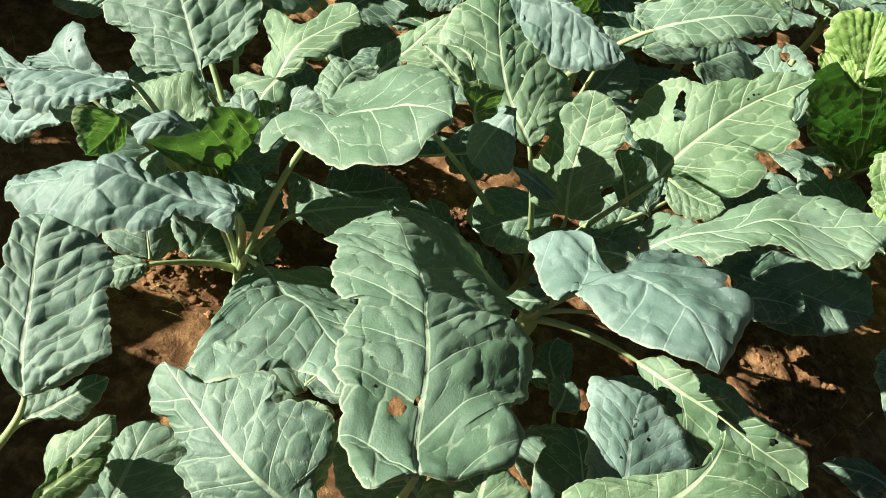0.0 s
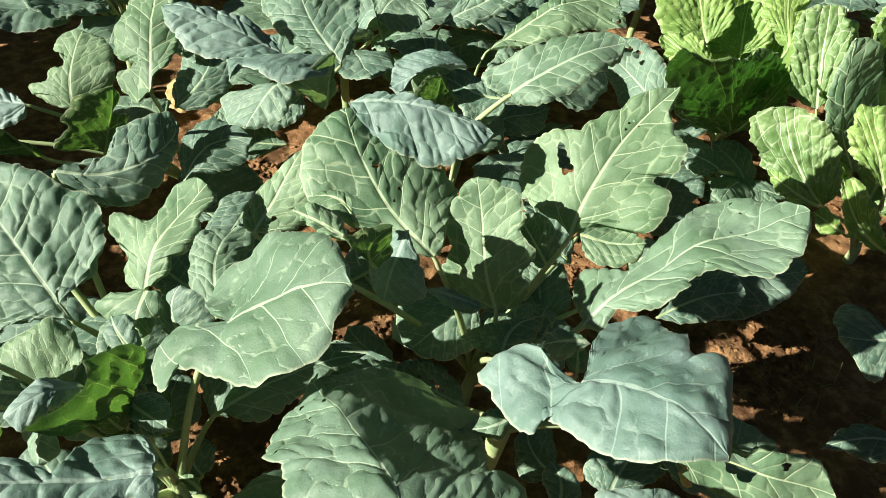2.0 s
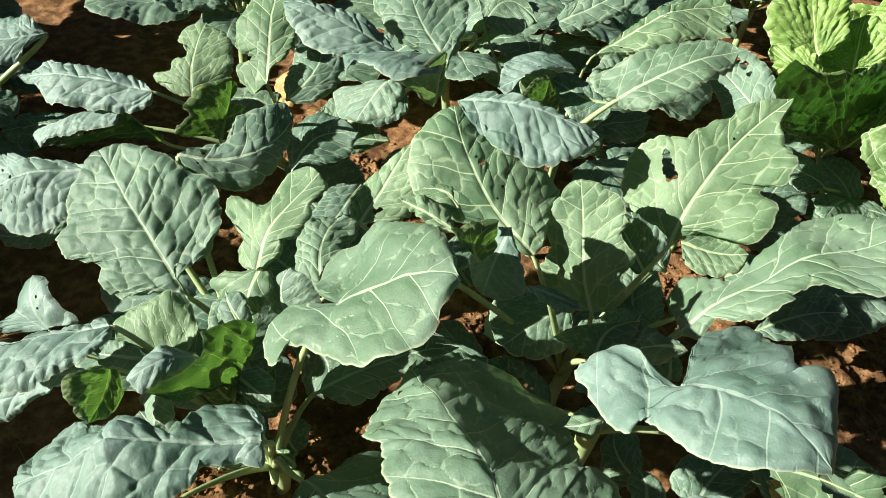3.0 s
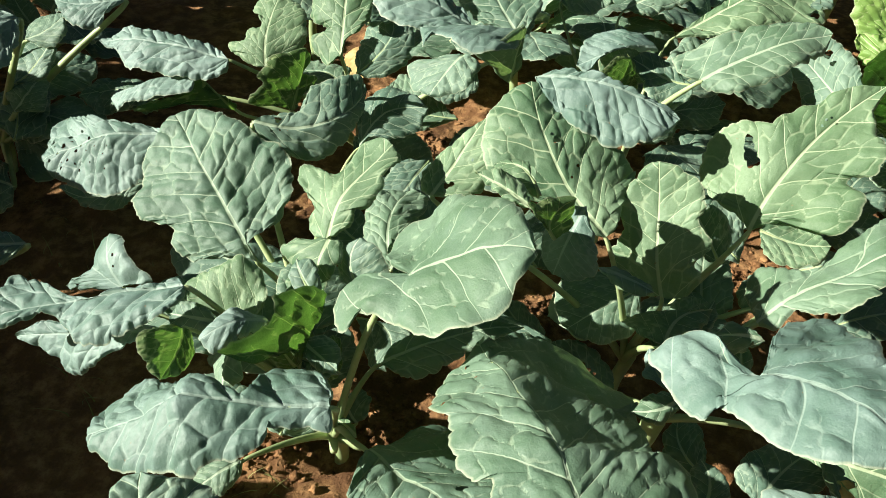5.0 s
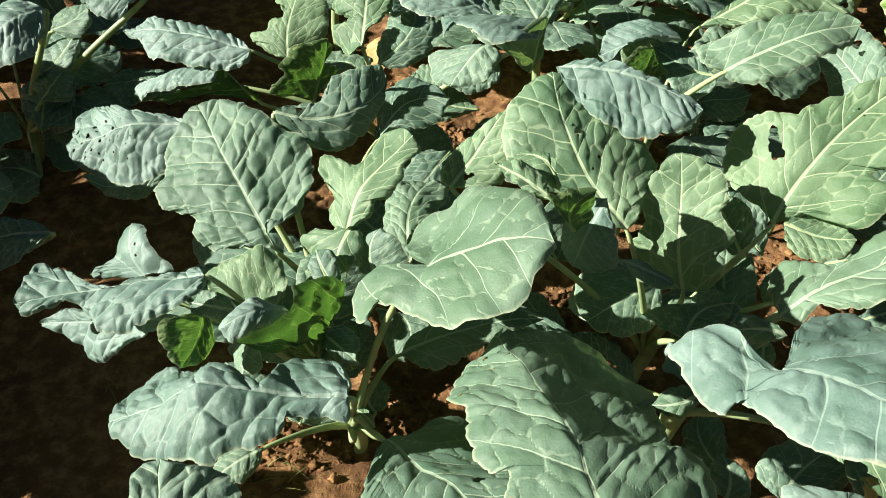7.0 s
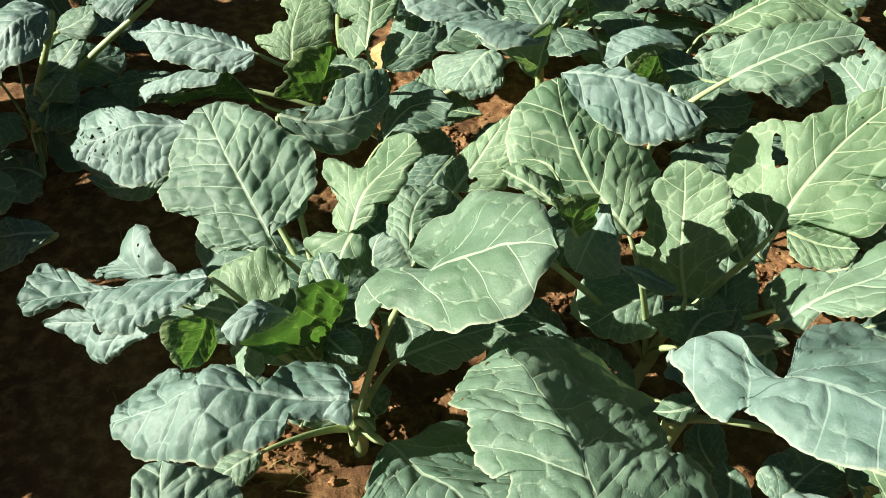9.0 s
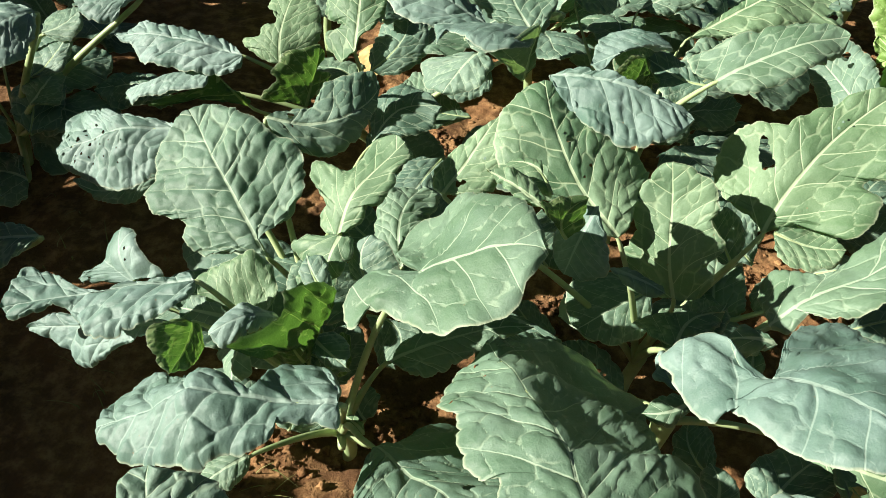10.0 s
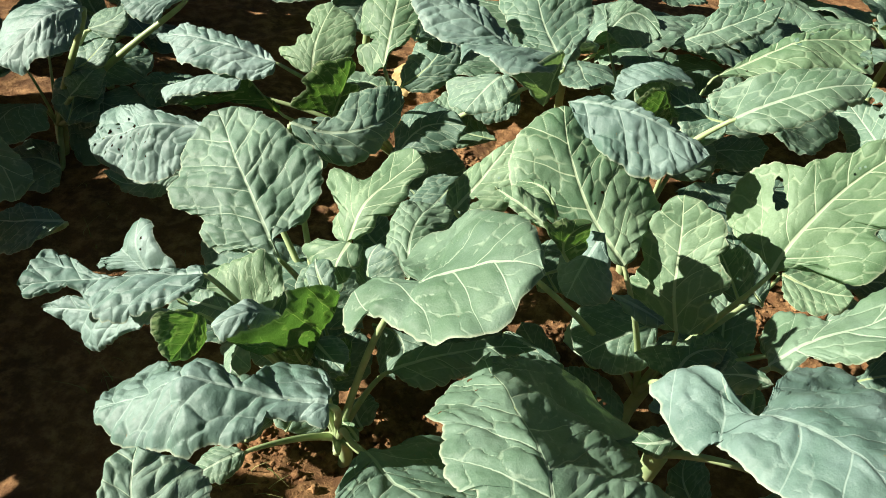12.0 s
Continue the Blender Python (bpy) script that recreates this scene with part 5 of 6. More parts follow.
leaf(plants["G"], (-0.086, 1.456, 0.146), (-0.130, 1.617, 0.192), (-0.100, -0.300, 0.949),
     ((3.8, 6.5), (14.3, 6.0)),
     ((0.7, -7.8), (12.5, -7.8)), 0.8, 4.0, (-0.10, -0.10), seed=127, stalk=0)
leaf(plants["E"], (-0.847, 1.496, 0.235), (-0.860, 1.637, 0.278), (-0.100, -0.300, 0.949),
     ((6.5, 3.7), (13.4, 3.3)),
     ((1.6, -6.4), (8.9, -6.1)), 0.8, -4.6, (-0.10, -0.10), seed=128, stalk=0)
leaf(plants["E"], (-0.823, 1.417, 0.156), (-0.874, 1.595, 0.207), (-0.100, -0.300, 0.949),
     ((6.8, 5.2), (17.1, 5.7)),
     ((2.3, -5.1), (13.0, -4.7)), 0.8, 0.0, (-0.10, -0.10), seed=129, stalk=0)
leaf(plants["G2"], (0.548, 1.773, 0.097), (0.576, 1.897, 0.139), (-0.100, -0.300, 0.949),
     ((0.4, 5.7), (7.0, 7.2)),
     ((3.7, -5.6), (11.2, -4.3)), 0.8, 4.0, (-0.10, -0.10), seed=130, stalk=0)
leaf(plants["C"], (0.384, 0.931, 0.261), (0.354, 0.990, 0.276), (-0.100, -0.300, 0.949),
     ((3.0, 2.3), (5.9, 1.1)),
     ((3.6, -1.2), (6.6, -1.3)), 0.8, 0.6, (-0.10, -0.10), seed=131, stalk=0, ruffle=0.01, stuff=WAXY)
leaf(plants["C"], (0.390, 1.015, 0.277), (0.445, 1.075, 0.302), (-0.100, -0.300, 0.949),
     ((2.8, 1.9), (6.3, 1.8)),
     ((3.1, -2.7), (6.3, -2.1)), 0.8, -0.8, (-0.10, -0.10), seed=132, stalk=0, ruffle=0.012)
leaf(plants["C"], (0.501, 1.034, 0.213), (0.506, 1.082, 0.228), (-0.100, -0.300, 0.949),
     ((0.2, 1.2), (2.6, 1.6)),
     ((0.8, -1.9), (3.3, -1.8)), 0.8, -0.1, (-0.10, -0.10), seed=133, stalk=0.003, stuff=GREENER)
leaf(plants["G"], (-0.619, 1.610, 0.149), (-0.801, 1.641, 0.140), (-0.100, -0.300, 0.949),
     ((3.1, 1.8), (10.8, 2.9)),
     ((8.5, -5.5), (15.1, -4.2)), 0.8, -1.0, (-0.10, -0.10), seed=134, stalk=0)
leaf(plants["C2"], (0.195, 1.234, 0.230), (-0.043, 1.308, 0.228), (-0.100, -0.300, 0.949),
     ((4.9, 5.5), (16.3, 7.2)),
     ((13.5, -0.4), (23.4, -3.5)), 0.8, 10.3, (-0.10, -0.10), seed=140, stalk=0)
leaf(plants["A2"], (-0.013, 1.445, 0.224), (-0.074, 1.308, 0.174), (-0.100, -0.300, 0.949),
     ((2.6, 4.0), (12.1, 4.9)),
     ((4.0, -5.0), (12.3, -4.0)), 0.8, 0.1, (-0.10, -0.10), seed=141, stalk=0)
leaf(plants["C2"], (0.524, 1.251, 0.246), (0.467, 1.399, 0.287), (-0.100, -0.300, 0.949),
     ((2.7, 4.9), (10.8, 4.1)),
     ((5.9, -3.8), (15.3, -3.9)), 0.8, 1.6, (-0.10, -0.10), seed=142, stalk=0)
leaf(plants["C2"], (0.323, 1.177, 0.185), (0.240, 1.175, 0.175), (-0.100, -0.300, 0.949),
     ((-2.2, 3.0), (2.1, 7.0)),
     ((7.4, -2.3), (9.7, 3.0)), 0.8, 7.7, (-0.10, -0.10), seed=143, stalk=0)
leaf(plants["C"], (0.352, 1.080, 0.243), (0.454, 1.111, 0.264), (-0.100, -0.300, 0.949),
     ((3.3, 1.9), (8.8, 2.0)),
     ((2.9, -4.0), (8.8, -2.7)), 0.8, -2.0, (-0.10, -0.10), seed=144, stalk=0, ruffle=0.01)
leaf(plants["C"], (0.710, 1.262, 0.118), (0.882, 1.299, 0.148), (-0.100, -0.300, 0.949),
     ((6.9, 4.3), (17.3, 5.2)),
     ((4.0, -2.6), (13.3, -2.8)), 0.8, 1.0, (-0.10, -0.10), seed=145, stalk=0)
leaf(plants["G2"], (0.662, 1.882, 0.159), (0.501, 1.780, 0.110), (-0.100, -0.300, 0.949),
     ((9.6, 3.6), (19.3, 3.8)),
     ((3.9, -5.7), (15.0, -6.3)), 0.8, -0.9, (-0.10, -0.10), seed=146, stalk=0)
leaf(plants["G"], (0.014, 1.685, 0.185), (-0.158, 1.763, 0.191), (-0.100, -0.300, 0.949),
     ((5.8, 6.7), (15.1, 5.8)),
     ((9.9, -4.4), (18.9, -6.6)), 0.8, 3.0, (-0.10, -0.10), seed=147, stalk=0)
leaf(plants["G"], (0.038, 1.781, 0.259), (-0.048, 1.692, 0.222), (-0.100, -0.300, 0.949),
     ((4.8, 5.4), (11.5, 3.8)),
     ((3.9, -6.8), (12.0, -6.9)), 0.8, 1.8, (-0.10, -0.10), seed=148, stalk=0)
leaf(plants["M2"], (0.994, 1.798, 0.112), (0.948, 1.903, 0.140), (-0.100, -0.300, 0.949),
     ((1.0, 4.1), (6.4, 4.6)),
     ((3.8, -4.3), (9.9, -4.5)), 0.8, 1.8, (-0.10, -0.10), seed=149, stalk=0.002)
leaf(plants["D"], (0.496, 0.857, 0.104), (0.419, 0.795, 0.076), (-0.100, -0.300, 0.949),
     ((1.5, 4.9), (8.0, 6.9)),
     ((3.7, -2.2), (9.2, -2.3)), 0.8, 4.5, (-0.10, -0.10), seed=150, stalk=0)
leaf(plants["R"], (0.492, 0.961, 0.053), (0.453, 1.050, 0.077), (-0.100, -0.300, 0.949),
     ((2.0, 5.4), (7.9, 3.8)),
     ((3.7, -1.4), (9.0, -2.8)), 0.8, 2.4, (-0.10, -0.10), seed=151, stalk=0)
leaf(plants["A"], (-0.089, 0.910, 0.356), (-0.120, 0.956, 0.367), (-0.100, -0.300, 0.949),
     ((1.5, 1.7), (4.2, 1.5)),
     ((0.9, -1.5), (3.9, -1.8)), 0.8, 0.3, (-0.10, -0.10), seed=152, stalk=0, ruffle=0.01)
leaf(plants["A"], (-0.102, 0.890, 0.260), (-0.052, 0.875, 0.260), (-0.100, -0.300, 0.949),
     ((0.6, 2.0), (3.5, 1.6)),
     ((2.0, -1.7), (4.7, -1.4)), 0.8, -0.2, (-0.10, -0.10), seed=153, stalk=0, ruffle=0.01)
leaf(plants["A2"], (-0.001, 0.988, 0.318), (-0.017, 1.063, 0.340), (-0.100, -0.300, 0.949),
     ((2.9, -0.1), (5.9, 0.7)),
     ((1.0, -3.5), (4.3, -3.2)), 0.8, -2.8, (-0.10, -0.10), seed=154, stalk=0, ruffle=0.01)
leaf(plants["C2"], (0.170, 0.968, 0.512), (0.113, 1.010, 0.519), (-0.100, -0.300, 0.949),
     ((2.3, 1.4), (5.2, 2.1)),
     ((2.7, -2.1), (6.1, -2.4)), 0.8, -0.9, (-0.10, -0.10), seed=155, stalk=0, ruffle=0.012, stuff=GREENER)
leaf(plants["G"], (-0.493, 1.517, 0.302), (-0.638, 1.476, 0.252), (-0.150, -0.501, 0.852),
     ((1.4, 2.7), (6.5, 4.2), (12.2, 3.6), (15.6, 1.6)),
     ((2.2, -0.1), (6.7, 0.7), (13.1, -0.6)), 0.8, 2.2, (-0.10, -0.10), seed=160, stuff=WAXY, stalk=0, ruffle=0.009)
leaf(plants["G2"], (0.376, 1.280, 0.524), (0.288, 1.324, 0.534), (-0.150, -0.501, 0.852),
     ((-0.7, 2.4), (2.3, 5.7), (5.4, 4.2)),
     ((3.0, -1.3), (8.1, -2.2)), 0.8, 1.0, (-0.10, -0.10), seed=161, stalk=0, ruffle=0.009)
leaf(plants["G2"], (0.328, 1.386, 0.409), (0.232, 1.470, 0.425), (-0.100, -0.300, 0.949),
     ((3.7, 3.0), (9.1, 2.6)),
     ((3.6, -3.4), (9.5, -3.6)), 0.8, -0.1, (-0.10, -0.10), seed=162, stalk=0, under=1)
leaf(plants["G"], (-0.588, 1.558, 0.203), (-0.744, 1.562, 0.188), (-0.100, -0.300, 0.949),
     ((1.5, 2.5), (9.8, 3.1)),
     ((5.8, -5.8), (12.7, -3.6)), 0.8, -1.0, (-0.10, -0.10), seed=163, stalk=0)
leaf(plants["G"], (-0.198, 1.651, 0.275), (-0.161, 1.817, 0.331), (-0.100, -0.300, 0.949),
     ((6.0, 2.7), (15.1, 4.1)),
     ((1.8, -5.5), (9.2, -8.8), (17.9, -4.6)), 0.8, -3.6, (-0.10, -0.10), seed=165, stalk=0)
leaf(plants["E"], (-0.828, 1.447, 0.202), (-0.828, 1.560, 0.237), (-0.100, -0.300, 0.949),
     ((4.9, 4.2), (11.9, 5.5)),
     ((1.3, -5.4), (7.5, -4.1)), 0.8, -2.5, (-0.10, -0.10), seed=167, stalk=0.0062)
leaf(plants["E"], (-0.852, 1.573, 0.290), (-0.801, 1.648, 0.318), (-0.100, -0.300, 0.949),
     ((3.3, 5.4), (8.0, 5.4)),
     ((1.9, -5.5), (6.4, -5.1)), 0.8, -1.9, (-0.10, -0.10), seed=168, stalk=0.0062)
leaf(plants["A"], (-0.025, 0.887, 0.117), (-0.063, 0.912, 0.121), (-0.100, -0.300, 0.949),
     ((0.7, 0.9), (2.6, 0.9)),
     ((1.7, -1.0), (4.1, -0.9)), 0.8, -0.1, (-0.10, -0.10), seed=170, stalk=-1, stuff=GREENER)
leaf(plants["A"], (-0.088, 0.895, 0.247), (-0.057, 0.930, 0.261), (-0.100, -0.300, 0.949),
     ((1.4, 1.9), (4.2, 1.8)),
     ((0.6, -3.1), (2.8, -3.1)), 0.8, -2.2, (-0.10, -0.10), under=1, seed=171, stalk=0.002)
leaf(plants["A"], (-0.127, 0.869, 0.244), (-0.095, 0.880, 0.250), (-0.100, -0.300, 0.949),
     ((0.6, 1.3), (2.2, 1.8)),
     ((1.6, -0.9), (3.0, -0.8)), 0.8, 0.8, (-0.10, -0.10), under=1, seed=172, stalk=0)
leaf(plants["A2"], (-0.059, 1.153, 0.235), (-0.157, 1.247, 0.254), (-0.100, -0.300, 0.949),
     ((3.2, 4.3), (8.7, 3.5)),
     ((3.0, -3.1), (10.9, -3.3)), 0.8, 1.4, (-0.10, -0.10), seed=180, stalk=0)
leaf(plants["C"], (0.241, 1.148, 0.094), (0.157, 1.223, 0.109), (-0.100, -0.300, 0.949),
     ((3.6, 3.0), (9.3, 3.0)),
     ((3.6, -2.0), (9.1, -2.5)), 0.8, 1.0, (-0.10, -0.10), seed=182, stalk=0)
# leaves added over sunlit soil here, standing in for deep shade
leaf(plants["M2"], (1.090, 1.777, 0.079), (1.033, 1.919, 0.117), (-0.100, -0.300, 0.949),
     ((1.9, 4.9), (9.6, 4.1)),
     ((4.4, -5.3), (13.9, -5.4)), 0.8, -0.0, (-0.10, -0.10), seed=190, stalk=0)
leaf(plants["M2"], (1.101, 1.640, 0.057), (1.058, 1.757, 0.090), (-0.100, -0.300, 0.949),
     ((2.9, 4.0), (9.3, 3.1)),
     ((4.0, -4.7), (11.2, -5.1)), 0.8, -0.9, (-0.10, -0.10), seed=191, stalk=0)
leaf(plants["M2"], (0.939, 1.983, 0.082), (1.076, 2.056, 0.119), (-0.100, -0.300, 0.949),
     ((4.2, 2.9), (14.1, 3.4)),
     ((3.9, -4.0), (12.4, -3.9)), 0.8, -0.3, (-0.10, -0.10), seed=192, stalk=0)


def grow(key, foot, count, size, seed, label, tall=0.18, fine=0.55):
    """A whole plant of the same kind: a whorl of leaves, steep within and spreading outside."""
    rnd = random.Random(seed)
    plant(key, foot, (foot[0], foot[1], tall), label)
    for k in range(count):
        q = k / max(1, count - 1)
        turn = k * 2.4 + rnd.uniform(-0.3, 0.3)
        steep = radians(70 - 52 * q + rnd.uniform(-8, 8))
        out = Vector((math.cos(turn), math.sin(turn), 0))
        reach = size * (0.45 + 0.55 * q) * rnd.uniform(0.85, 1.1)
        way = out * math.cos(steep) + Vector((0, 0, math.sin(steep)))
        base = Vector((foot[0], foot[1], tall)) + way * reach * 0.45
        fall = out * math.cos(steep - 0.5) + Vector((0, 0, math.sin(steep - 0.5)))
        tip = base + fall * reach
        normal = Vector((0, 0, 1)) - out * 0.6
        w = reach * 100 * rnd.uniform(0.34, 0.42)
        r = reach * 100
        left = tuple((r * a, w * b * rnd.uniform(0.85, 1.12)) for a, b in ((0.02, 0.3), (0.12, 0.75), (0.3, 1.0), (0.5, 0.95), (0.72, 0.85), (0.92, 0.5)))
        right = tuple((r * a, -w * b * rnd.uniform(0.85, 1.12)) for a, b in ((0.02, 0.3), (0.12, 0.75), (0.3, 1.0), (0.5, 0.95), (0.72, 0.85), (0.92, 0.5)))
        leaf(plants[key], base, tip, normal, left, right, rnd.uniform(0.5, 2.5), rnd.uniform(-1, 1), (-0.05, -0.05), seed=seed * 10 + k, fine=fine)


def low_leaf(key, centre, turn, size, seed):
    """A leaf of the lower storey, lying out nearly flat."""
    rnd = random.Random(seed)
    way = Vector((math.cos(radians(turn)), math.sin(radians(turn)), rnd.uniform(-0.15, 0.25))).normalized()
    c, r = Vector(centre), size * 100
    w = r * rnd.uniform(0.36, 0.44)
    shape = ((0.03, 0.35), (0.14, 0.8), (0.32, 1.0), (0.55, 0.96), (0.75, 0.8), (0.93, 0.48))
    left = tuple((r * a, w * b * rnd.uniform(0.85, 1.12)) for a, b in shape)
    right = tuple((r * a, -w * b * rnd.uniform(0.85, 1.12)) for a, b in shape)
    normal = (rnd.uniform(-0.3, 0.3), rnd.uniform(-0.35, 0.15), 1.0)
    leaf(plants[key], c - way * size / 2, c + way * size / 2, normal, left, right, rnd.uniform(0.5, 2), rnd.uniform(-1, 1), (-0.08, -0.1), seed=seed, stalk=0.003 if key in "ED" else 0, fine=0.7)


# low leaves added round A, set in the sun's way to shade the soil
for x, y, z, turn, size in ((-0.22, 1.07, 0.09, 140, 0.16), (-0.31, 1.03, 0.14, 170, 0.17), (-0.12, 1.08, 0.06, 80, 0.14), (0.05, 0.80, 0.05, 20, 0.16), (0.15, 0.82, 0.09, 60, 0.15), (-0.15, 0.98, 0.06, 95, 0.15), (-0.24, 0.93, 0.07, 130, 0.15)):
    low_leaf("A", (x, y, z), turn, size, 260 + int(turn))
# added to cover the soil before the mustard and block its sun
for x, y, z, turn, size in ((0.72, 1.66, 0.12, 20, 0.18), (0.80, 1.74, 0.09, 60, 0.17), (0.68, 1.54, 0.13, 330, 0.18), (0.85, 1.60, 0.10, 10, 0.17), (0.92, 1.80, 0.08, 50, 0.16), (1.02, 1.58, 0.08, 300, 0.16), (0.78, 1.42, 0.12, 0, 0.17)):
    low_leaf("G2", (x, y, z), turn, size, 300 + int(turn))
low_leaf("C", (0.46, 1.18, 0.15), 60, 0.20, 201)
low_leaf("C", (0.20, 1.02, 0.17), 170, 0.19, 202)
low_leaf("C", (0.50, 1.32, 0.12), 80, 0.18, 204)
low_leaf("C", (0.72, 0.95, 0.14), 0, 0.20, 206)
low_leaf("C", (0.14, 0.86, 0.12), 200, 0.18, 207)
low_leaf("C", (0.25, 0.92, 0.20), 150, 0.15, 209)
low_leaf("A", (-0.17, 1.10, 0.17), 120, 0.19, 211)
low_leaf("A", (-0.32, 1.18, 0.14), 150, 0.20, 212)
low_leaf("A", (-0.20, 0.98, 0.20), 160, 0.16, 214)
low_leaf("A", (0.06, 1.16, 0.12), 50, 0.17, 215)
low_leaf("A", (-0.12, 1.02, 0.26), 100, 0.13, 216)
low_leaf("A", (-0.26, 0.96, 0.26), 190, 0.13, 217)
low_leaf("G", (-0.40, 1.52, 0.15), 210, 0.20, 222)
low_leaf("G", (0.10, 1.50, 0.22), 320, 0.19, 223)
low_leaf("G", (-0.32, 1.76, 0.20), 150, 0.19, 224)
low_leaf("G", (-0.06, 1.80, 0.30), 60, 0.20, 227)
low_leaf("G", (0.06, 1.72, 0.38), 30, 0.18, 228)
low_leaf("G", (-0.22, 1.80, 0.36), 110, 0.18, 229)
low_leaf("E", (-0.84, 1.62, 0.20), 50, 0.18, 251)
low_leaf("E", (-1.02, 1.68, 0.26), 120, 0.20, 252)
low_leaf("E", (-0.76, 1.50, 0.16), 350, 0.18, 253)
low_leaf("E", (-1.06, 1.46, 0.22), 200, 0.20, 254)
low_leaf("E", (-0.94, 1.38, 0.14), 260, 0.18, 255)
low_leaf("G2", (0.62, 1.80, 0.32), 50, 0.20, 256)
low_leaf("G2", (0.30, 1.80, 0.36), 100, 0.20, 257)
low_leaf("G2", (0.46, 1.62, 0.40), 60, 0.18, 258)
low_leaf("G2", (0.40, 1.76, 0.22), 80, 0.19, 231)
low_leaf("G2", (0.56, 1.64, 0.22), 20, 0.19, 232)
low_leaf("G2", (0.24, 1.64, 0.25), 150, 0.18, 233)
low_leaf("G2", (0.45, 1.45, 0.28), 300, 0.17, 234)
low_leaf("G2", (0.20, 1.46, 0.33), 230, 0.16, 235)
low_leaf("D", (0.02, 0.46, 0.16), 160, 0.19, 241)
low_leaf("D", (0.32, 0.48, 0.20), 40, 0.20, 242)
low_leaf("R", (0.46, 0.56, 0.18), 150, 0.20, 243)
low_leaf("R", (0.52, 0.74, 0.12), 110, 0.19, 244)
low_leaf("D", (0.10, 0.60, 0.15), 100, 0.18, 245)
low_leaf("M2", (1.02, 1.72, 0.10), 230, 0.16, 246)
low_leaf("M2", (0.92, 1.90, 0.12), 170, 0.16, 247)

# the bed goes on to the sides and behind; W plants are added unseen for shade
for k, (x, y) in enumerate(((-1.34, 1.28), (-1.16, 0.98), (-1.10, 0.46), (-1.04, 0.12), (-1.06, -0.22))):
    grow("W%d" % k, (x, y, 0), 17, 0.36, 31 + k, "full cauliflower plant added across the furrow to shade the soil", 0.24)
grow("E2", (-1.02, 1.86, 0), 9, 0.24, 44, "cauliflower plant in the row across the furrow", 0.12)
# more plants added at the far left to keep sun off the upper soil
for k, (x, y) in enumerate(((-1.52, 1.60), (-1.48, 1.98), (-1.50, 2.36), (-1.40, 2.75))):
    grow("E%d" % (k + 3), (x, y, 0), 16, 0.38, 51 + k, "full cauliflower plant added across the furrow to shade the soil", 0.24)
grow("B1", (0.12, 2.12, 0), 15, 0.30, 35, "dense cauliflower plant further along the bed")
grow("B2", (-0.45, 2.25, 0), 15, 0.30, 36, "cauliflower plant further along the bed")
grow("B3", (0.62, 2.25, 0), 15, 0.30, 37, "cauliflower plant further along the bed")
grow("B4", (1.05, 2.75, 0), 15, 0.30, 38, "cauliflower plant further along the bed")
for k, (x, y) in enumerate(((1.70, 2.70), (1.35, 3.05), (0.62, 2.95), (2.10, 3.05), (-0.35, 2.95), (1.95, 2.35))):
    grow("B%d" % (k + 6), (x, y, 0), 14, 0.32, 71 + k, "cauliflower plant further along the bed", 0.2, 0.42)
grow("B5", (0.10, 2.75, 0), 15, 0.30, 39, "cauliflower plant further along the bed")


# the heads of the mustard cabbages
def mustard(key, foot, count, size, seed):
    rnd = random.Random(seed)
    for k in range(count):
        turn = radians(rnd.uniform(-50, 170))
        steep = radians(rnd.uniform(52, 82))
        out = Vector((math.cos(turn), math.sin(turn), 0))
        reach = size * rnd.uniform(0.8, 1.1)
        base = Vector((foot[0], foot[1], 0.07)) + out * 0.03
        tip = base + (out * math.cos(steep) + Vector((0, 0, math.sin(steep)))) * reach
        r, w = reach * 100, reach * 100 * rnd.uniform(0.36, 0.46)
        shape = ((0.05, 0.2), (0.3, 0.5), (0.55, 0.9), (0.75, 1.0), (0.92, 0.75))
        leaf(plants[key], base, tip, Vector((0, 0, 1)) - out * 0.9, tuple((r * a, w * b) for a, b in shape), tuple((r * a, -w * b) for a, b in shape), -1.5, 0, (0.25, 0.25), seed=seed * 7 + k, stuff=LETTUCE if key == "M" or k % 3 == 0 else PALE, ruffle=0.013, stalk=0.004, fine=0.8, fan=1)


mustard("M", (1.12, 2.08), 7, 0.34, 61)
mustard("N", (1.36, 1.72), 7, 0.34, 62)
mustard("P", (1.62, 2.15), 9, 0.34, 63)
mustard("Q", (1.78, 1.72), 9, 0.34, 64)

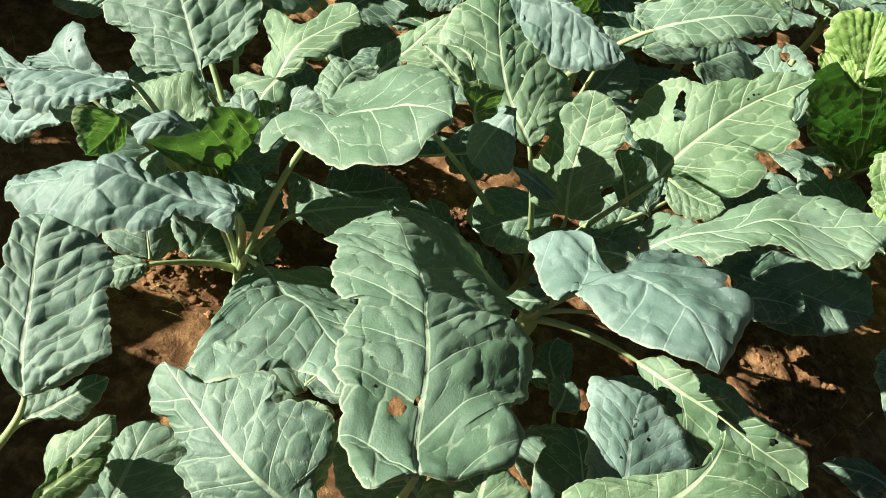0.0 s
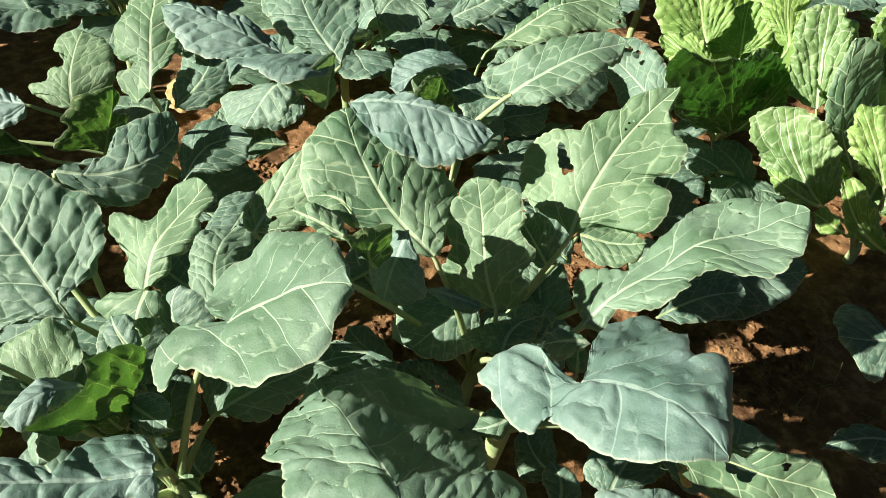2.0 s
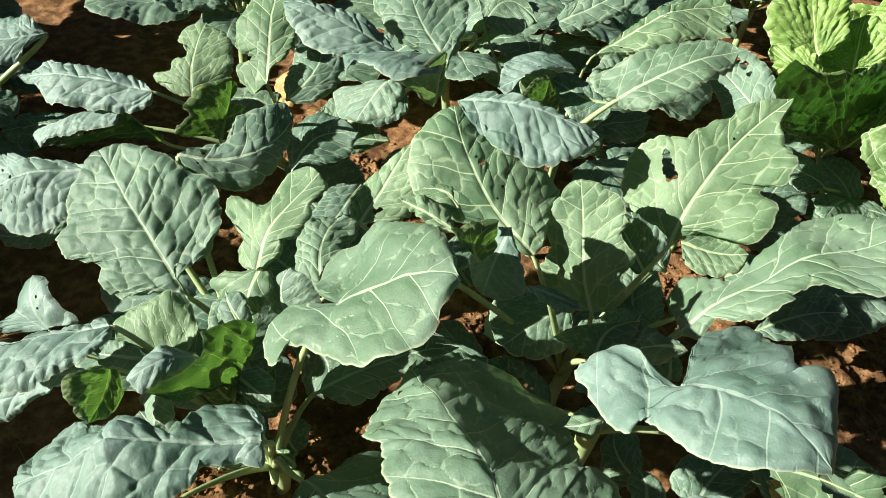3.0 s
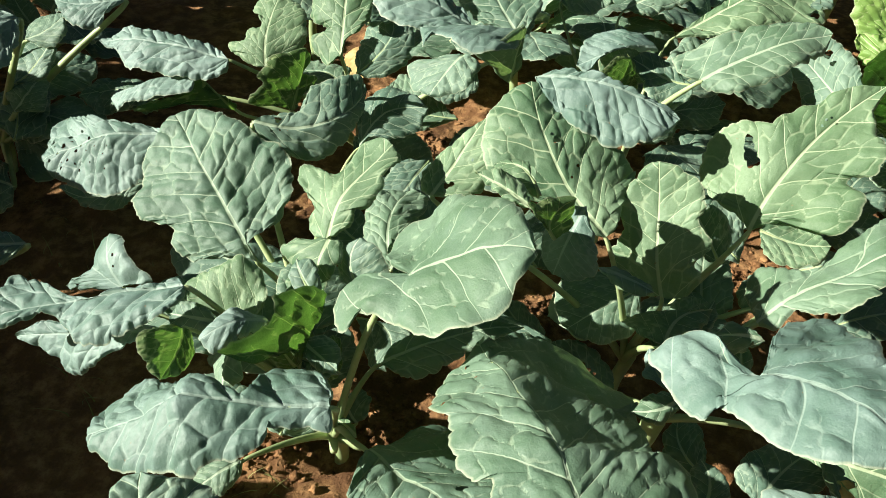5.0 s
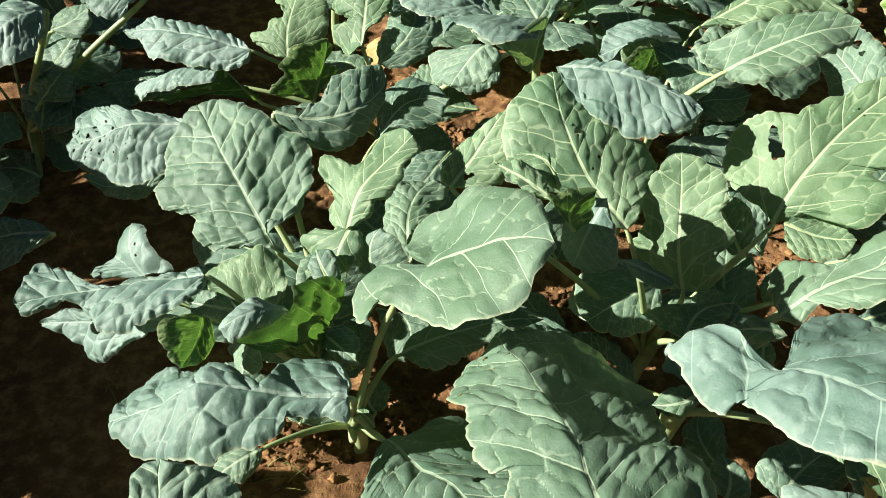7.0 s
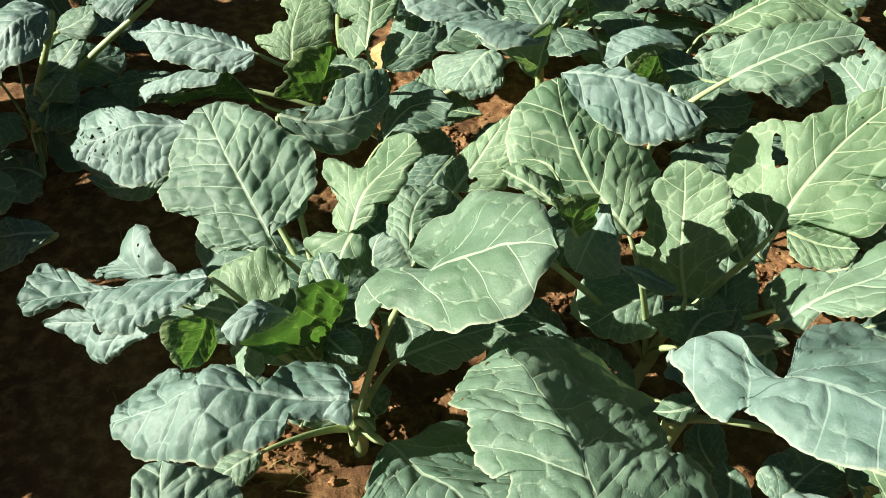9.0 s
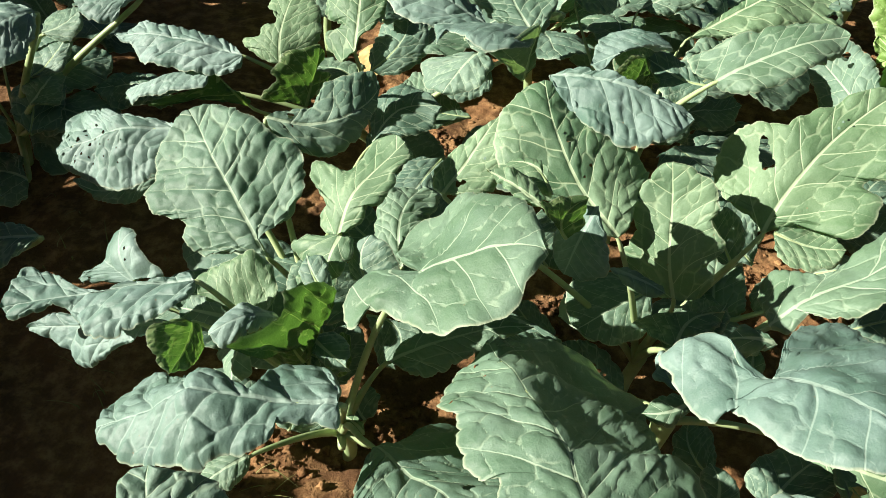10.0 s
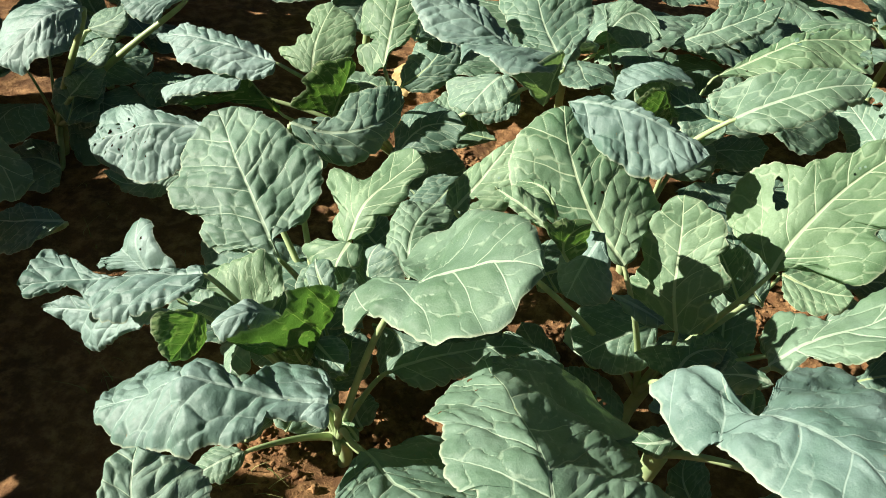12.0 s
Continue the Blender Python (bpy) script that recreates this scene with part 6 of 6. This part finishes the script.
# ---- loose soil ----
def build_clods():
    rnd = random.Random(5)
    ball = bmesh.new()
    bmesh.ops.create_icosphere(ball, subdivisions=2, radius=1.0)
    unit = [v.co.copy() for v in ball.verts]
    tris = [tuple(v.index for v in f.verts) for f in ball.faces]
    ball.free()
    verts, faces = [], []
    heaps = ((-0.18, 0.92), (0.0, 1.02), (0.26, 1.30), (-0.10, 1.86), (0.95, 1.25), (0.65, 1.52), (0.33, 0.72), (1.05, 1.35), (0.05, 1.35))
    for k in range(2600):
        if k < 700:
            x, y = rnd.uniform(-1.1, 1.5), rnd.uniform(0.45, 2.3)
        else:
            hx, hy = rnd.choice(heaps)
            x, y = hx + rnd.gauss(0, 0.045), hy + rnd.gauss(0, 0.045)
        r = rnd.choice((0.0015, 0.002, 0.0025, 0.003, 0.003, 0.004, 0.005, 0.008))
        if r > 0.01 and abs(x + 0.6) < 0.3:
            r *= 0.4
        z = soil_height(x, y) + r * 0.1
        at = len(verts)
        for v in unit:
            d = 1 + 1.0 * wobble(v.x * 1.3 + k, v.y * 1.3, v.z * 1.3) + 0.7 * wobble(v.x * 3.3 + k, v.y * 3.3, v.z * 3.3)
            verts.append((x + v.x * r * d, y + v.y * r * d, z + v.z * r * d * 0.6))
        faces.extend(tuple(at + i for i in f) for f in tris)
    tagged(link_mesh("soil_clods", verts, faces, SOIL), "loose reddish soil crumbs and clods on the bed", "soil", kind="stuff")


build_clods()


def build_grass():
    rnd = random.Random(8)
    verts, faces = [], []
    spots = ((1.02, 1.28), (0.97, 1.16), (1.1, 1.4), (1.08, 1.2), (0.16, 1.22), (-0.55, 1.25), (-0.7, 1.3), (-0.5, 1.0), (0.9, 1.4), (-0.16, 0.86), (-0.75, 1.5))
    for sx, sy in spots:
        for k in range(11):
            x, y = sx + rnd.gauss(0, 0.035), sy + rnd.gauss(0, 0.035)
            z = soil_height(x, y) - 0.004
            turn, high, lean = rnd.uniform(0, 6.28), rnd.uniform(0.015, 0.06), rnd.uniform(0.2, 1.6)
            out, w = Vector((math.cos(turn), math.sin(turn), 0)), rnd.uniform(0.0008, 0.0018)
            side = Vector((-out.y, out.x, 0)) * w
            at = len(verts)
            for j in range(5):
                q = j / 4
                p = Vector((x, y, z)) + out * high * lean * q * q + Vector((0, 0, high * (q - 0.35 * lean * q * q)))
                verts.extend((p - side * (1 - q * 0.9), p + side * (1 - q * 0.9)))
            faces.extend((at + 2 * j, at + 2 * j + 1, at + 2 * j + 3, at + 2 * j + 2) for j in range(4))
    tagged(link_mesh("grass", verts, faces, GRASS), "thin weeds and dry grass blades in the soil", "grass", kind="stuff")


build_grass()
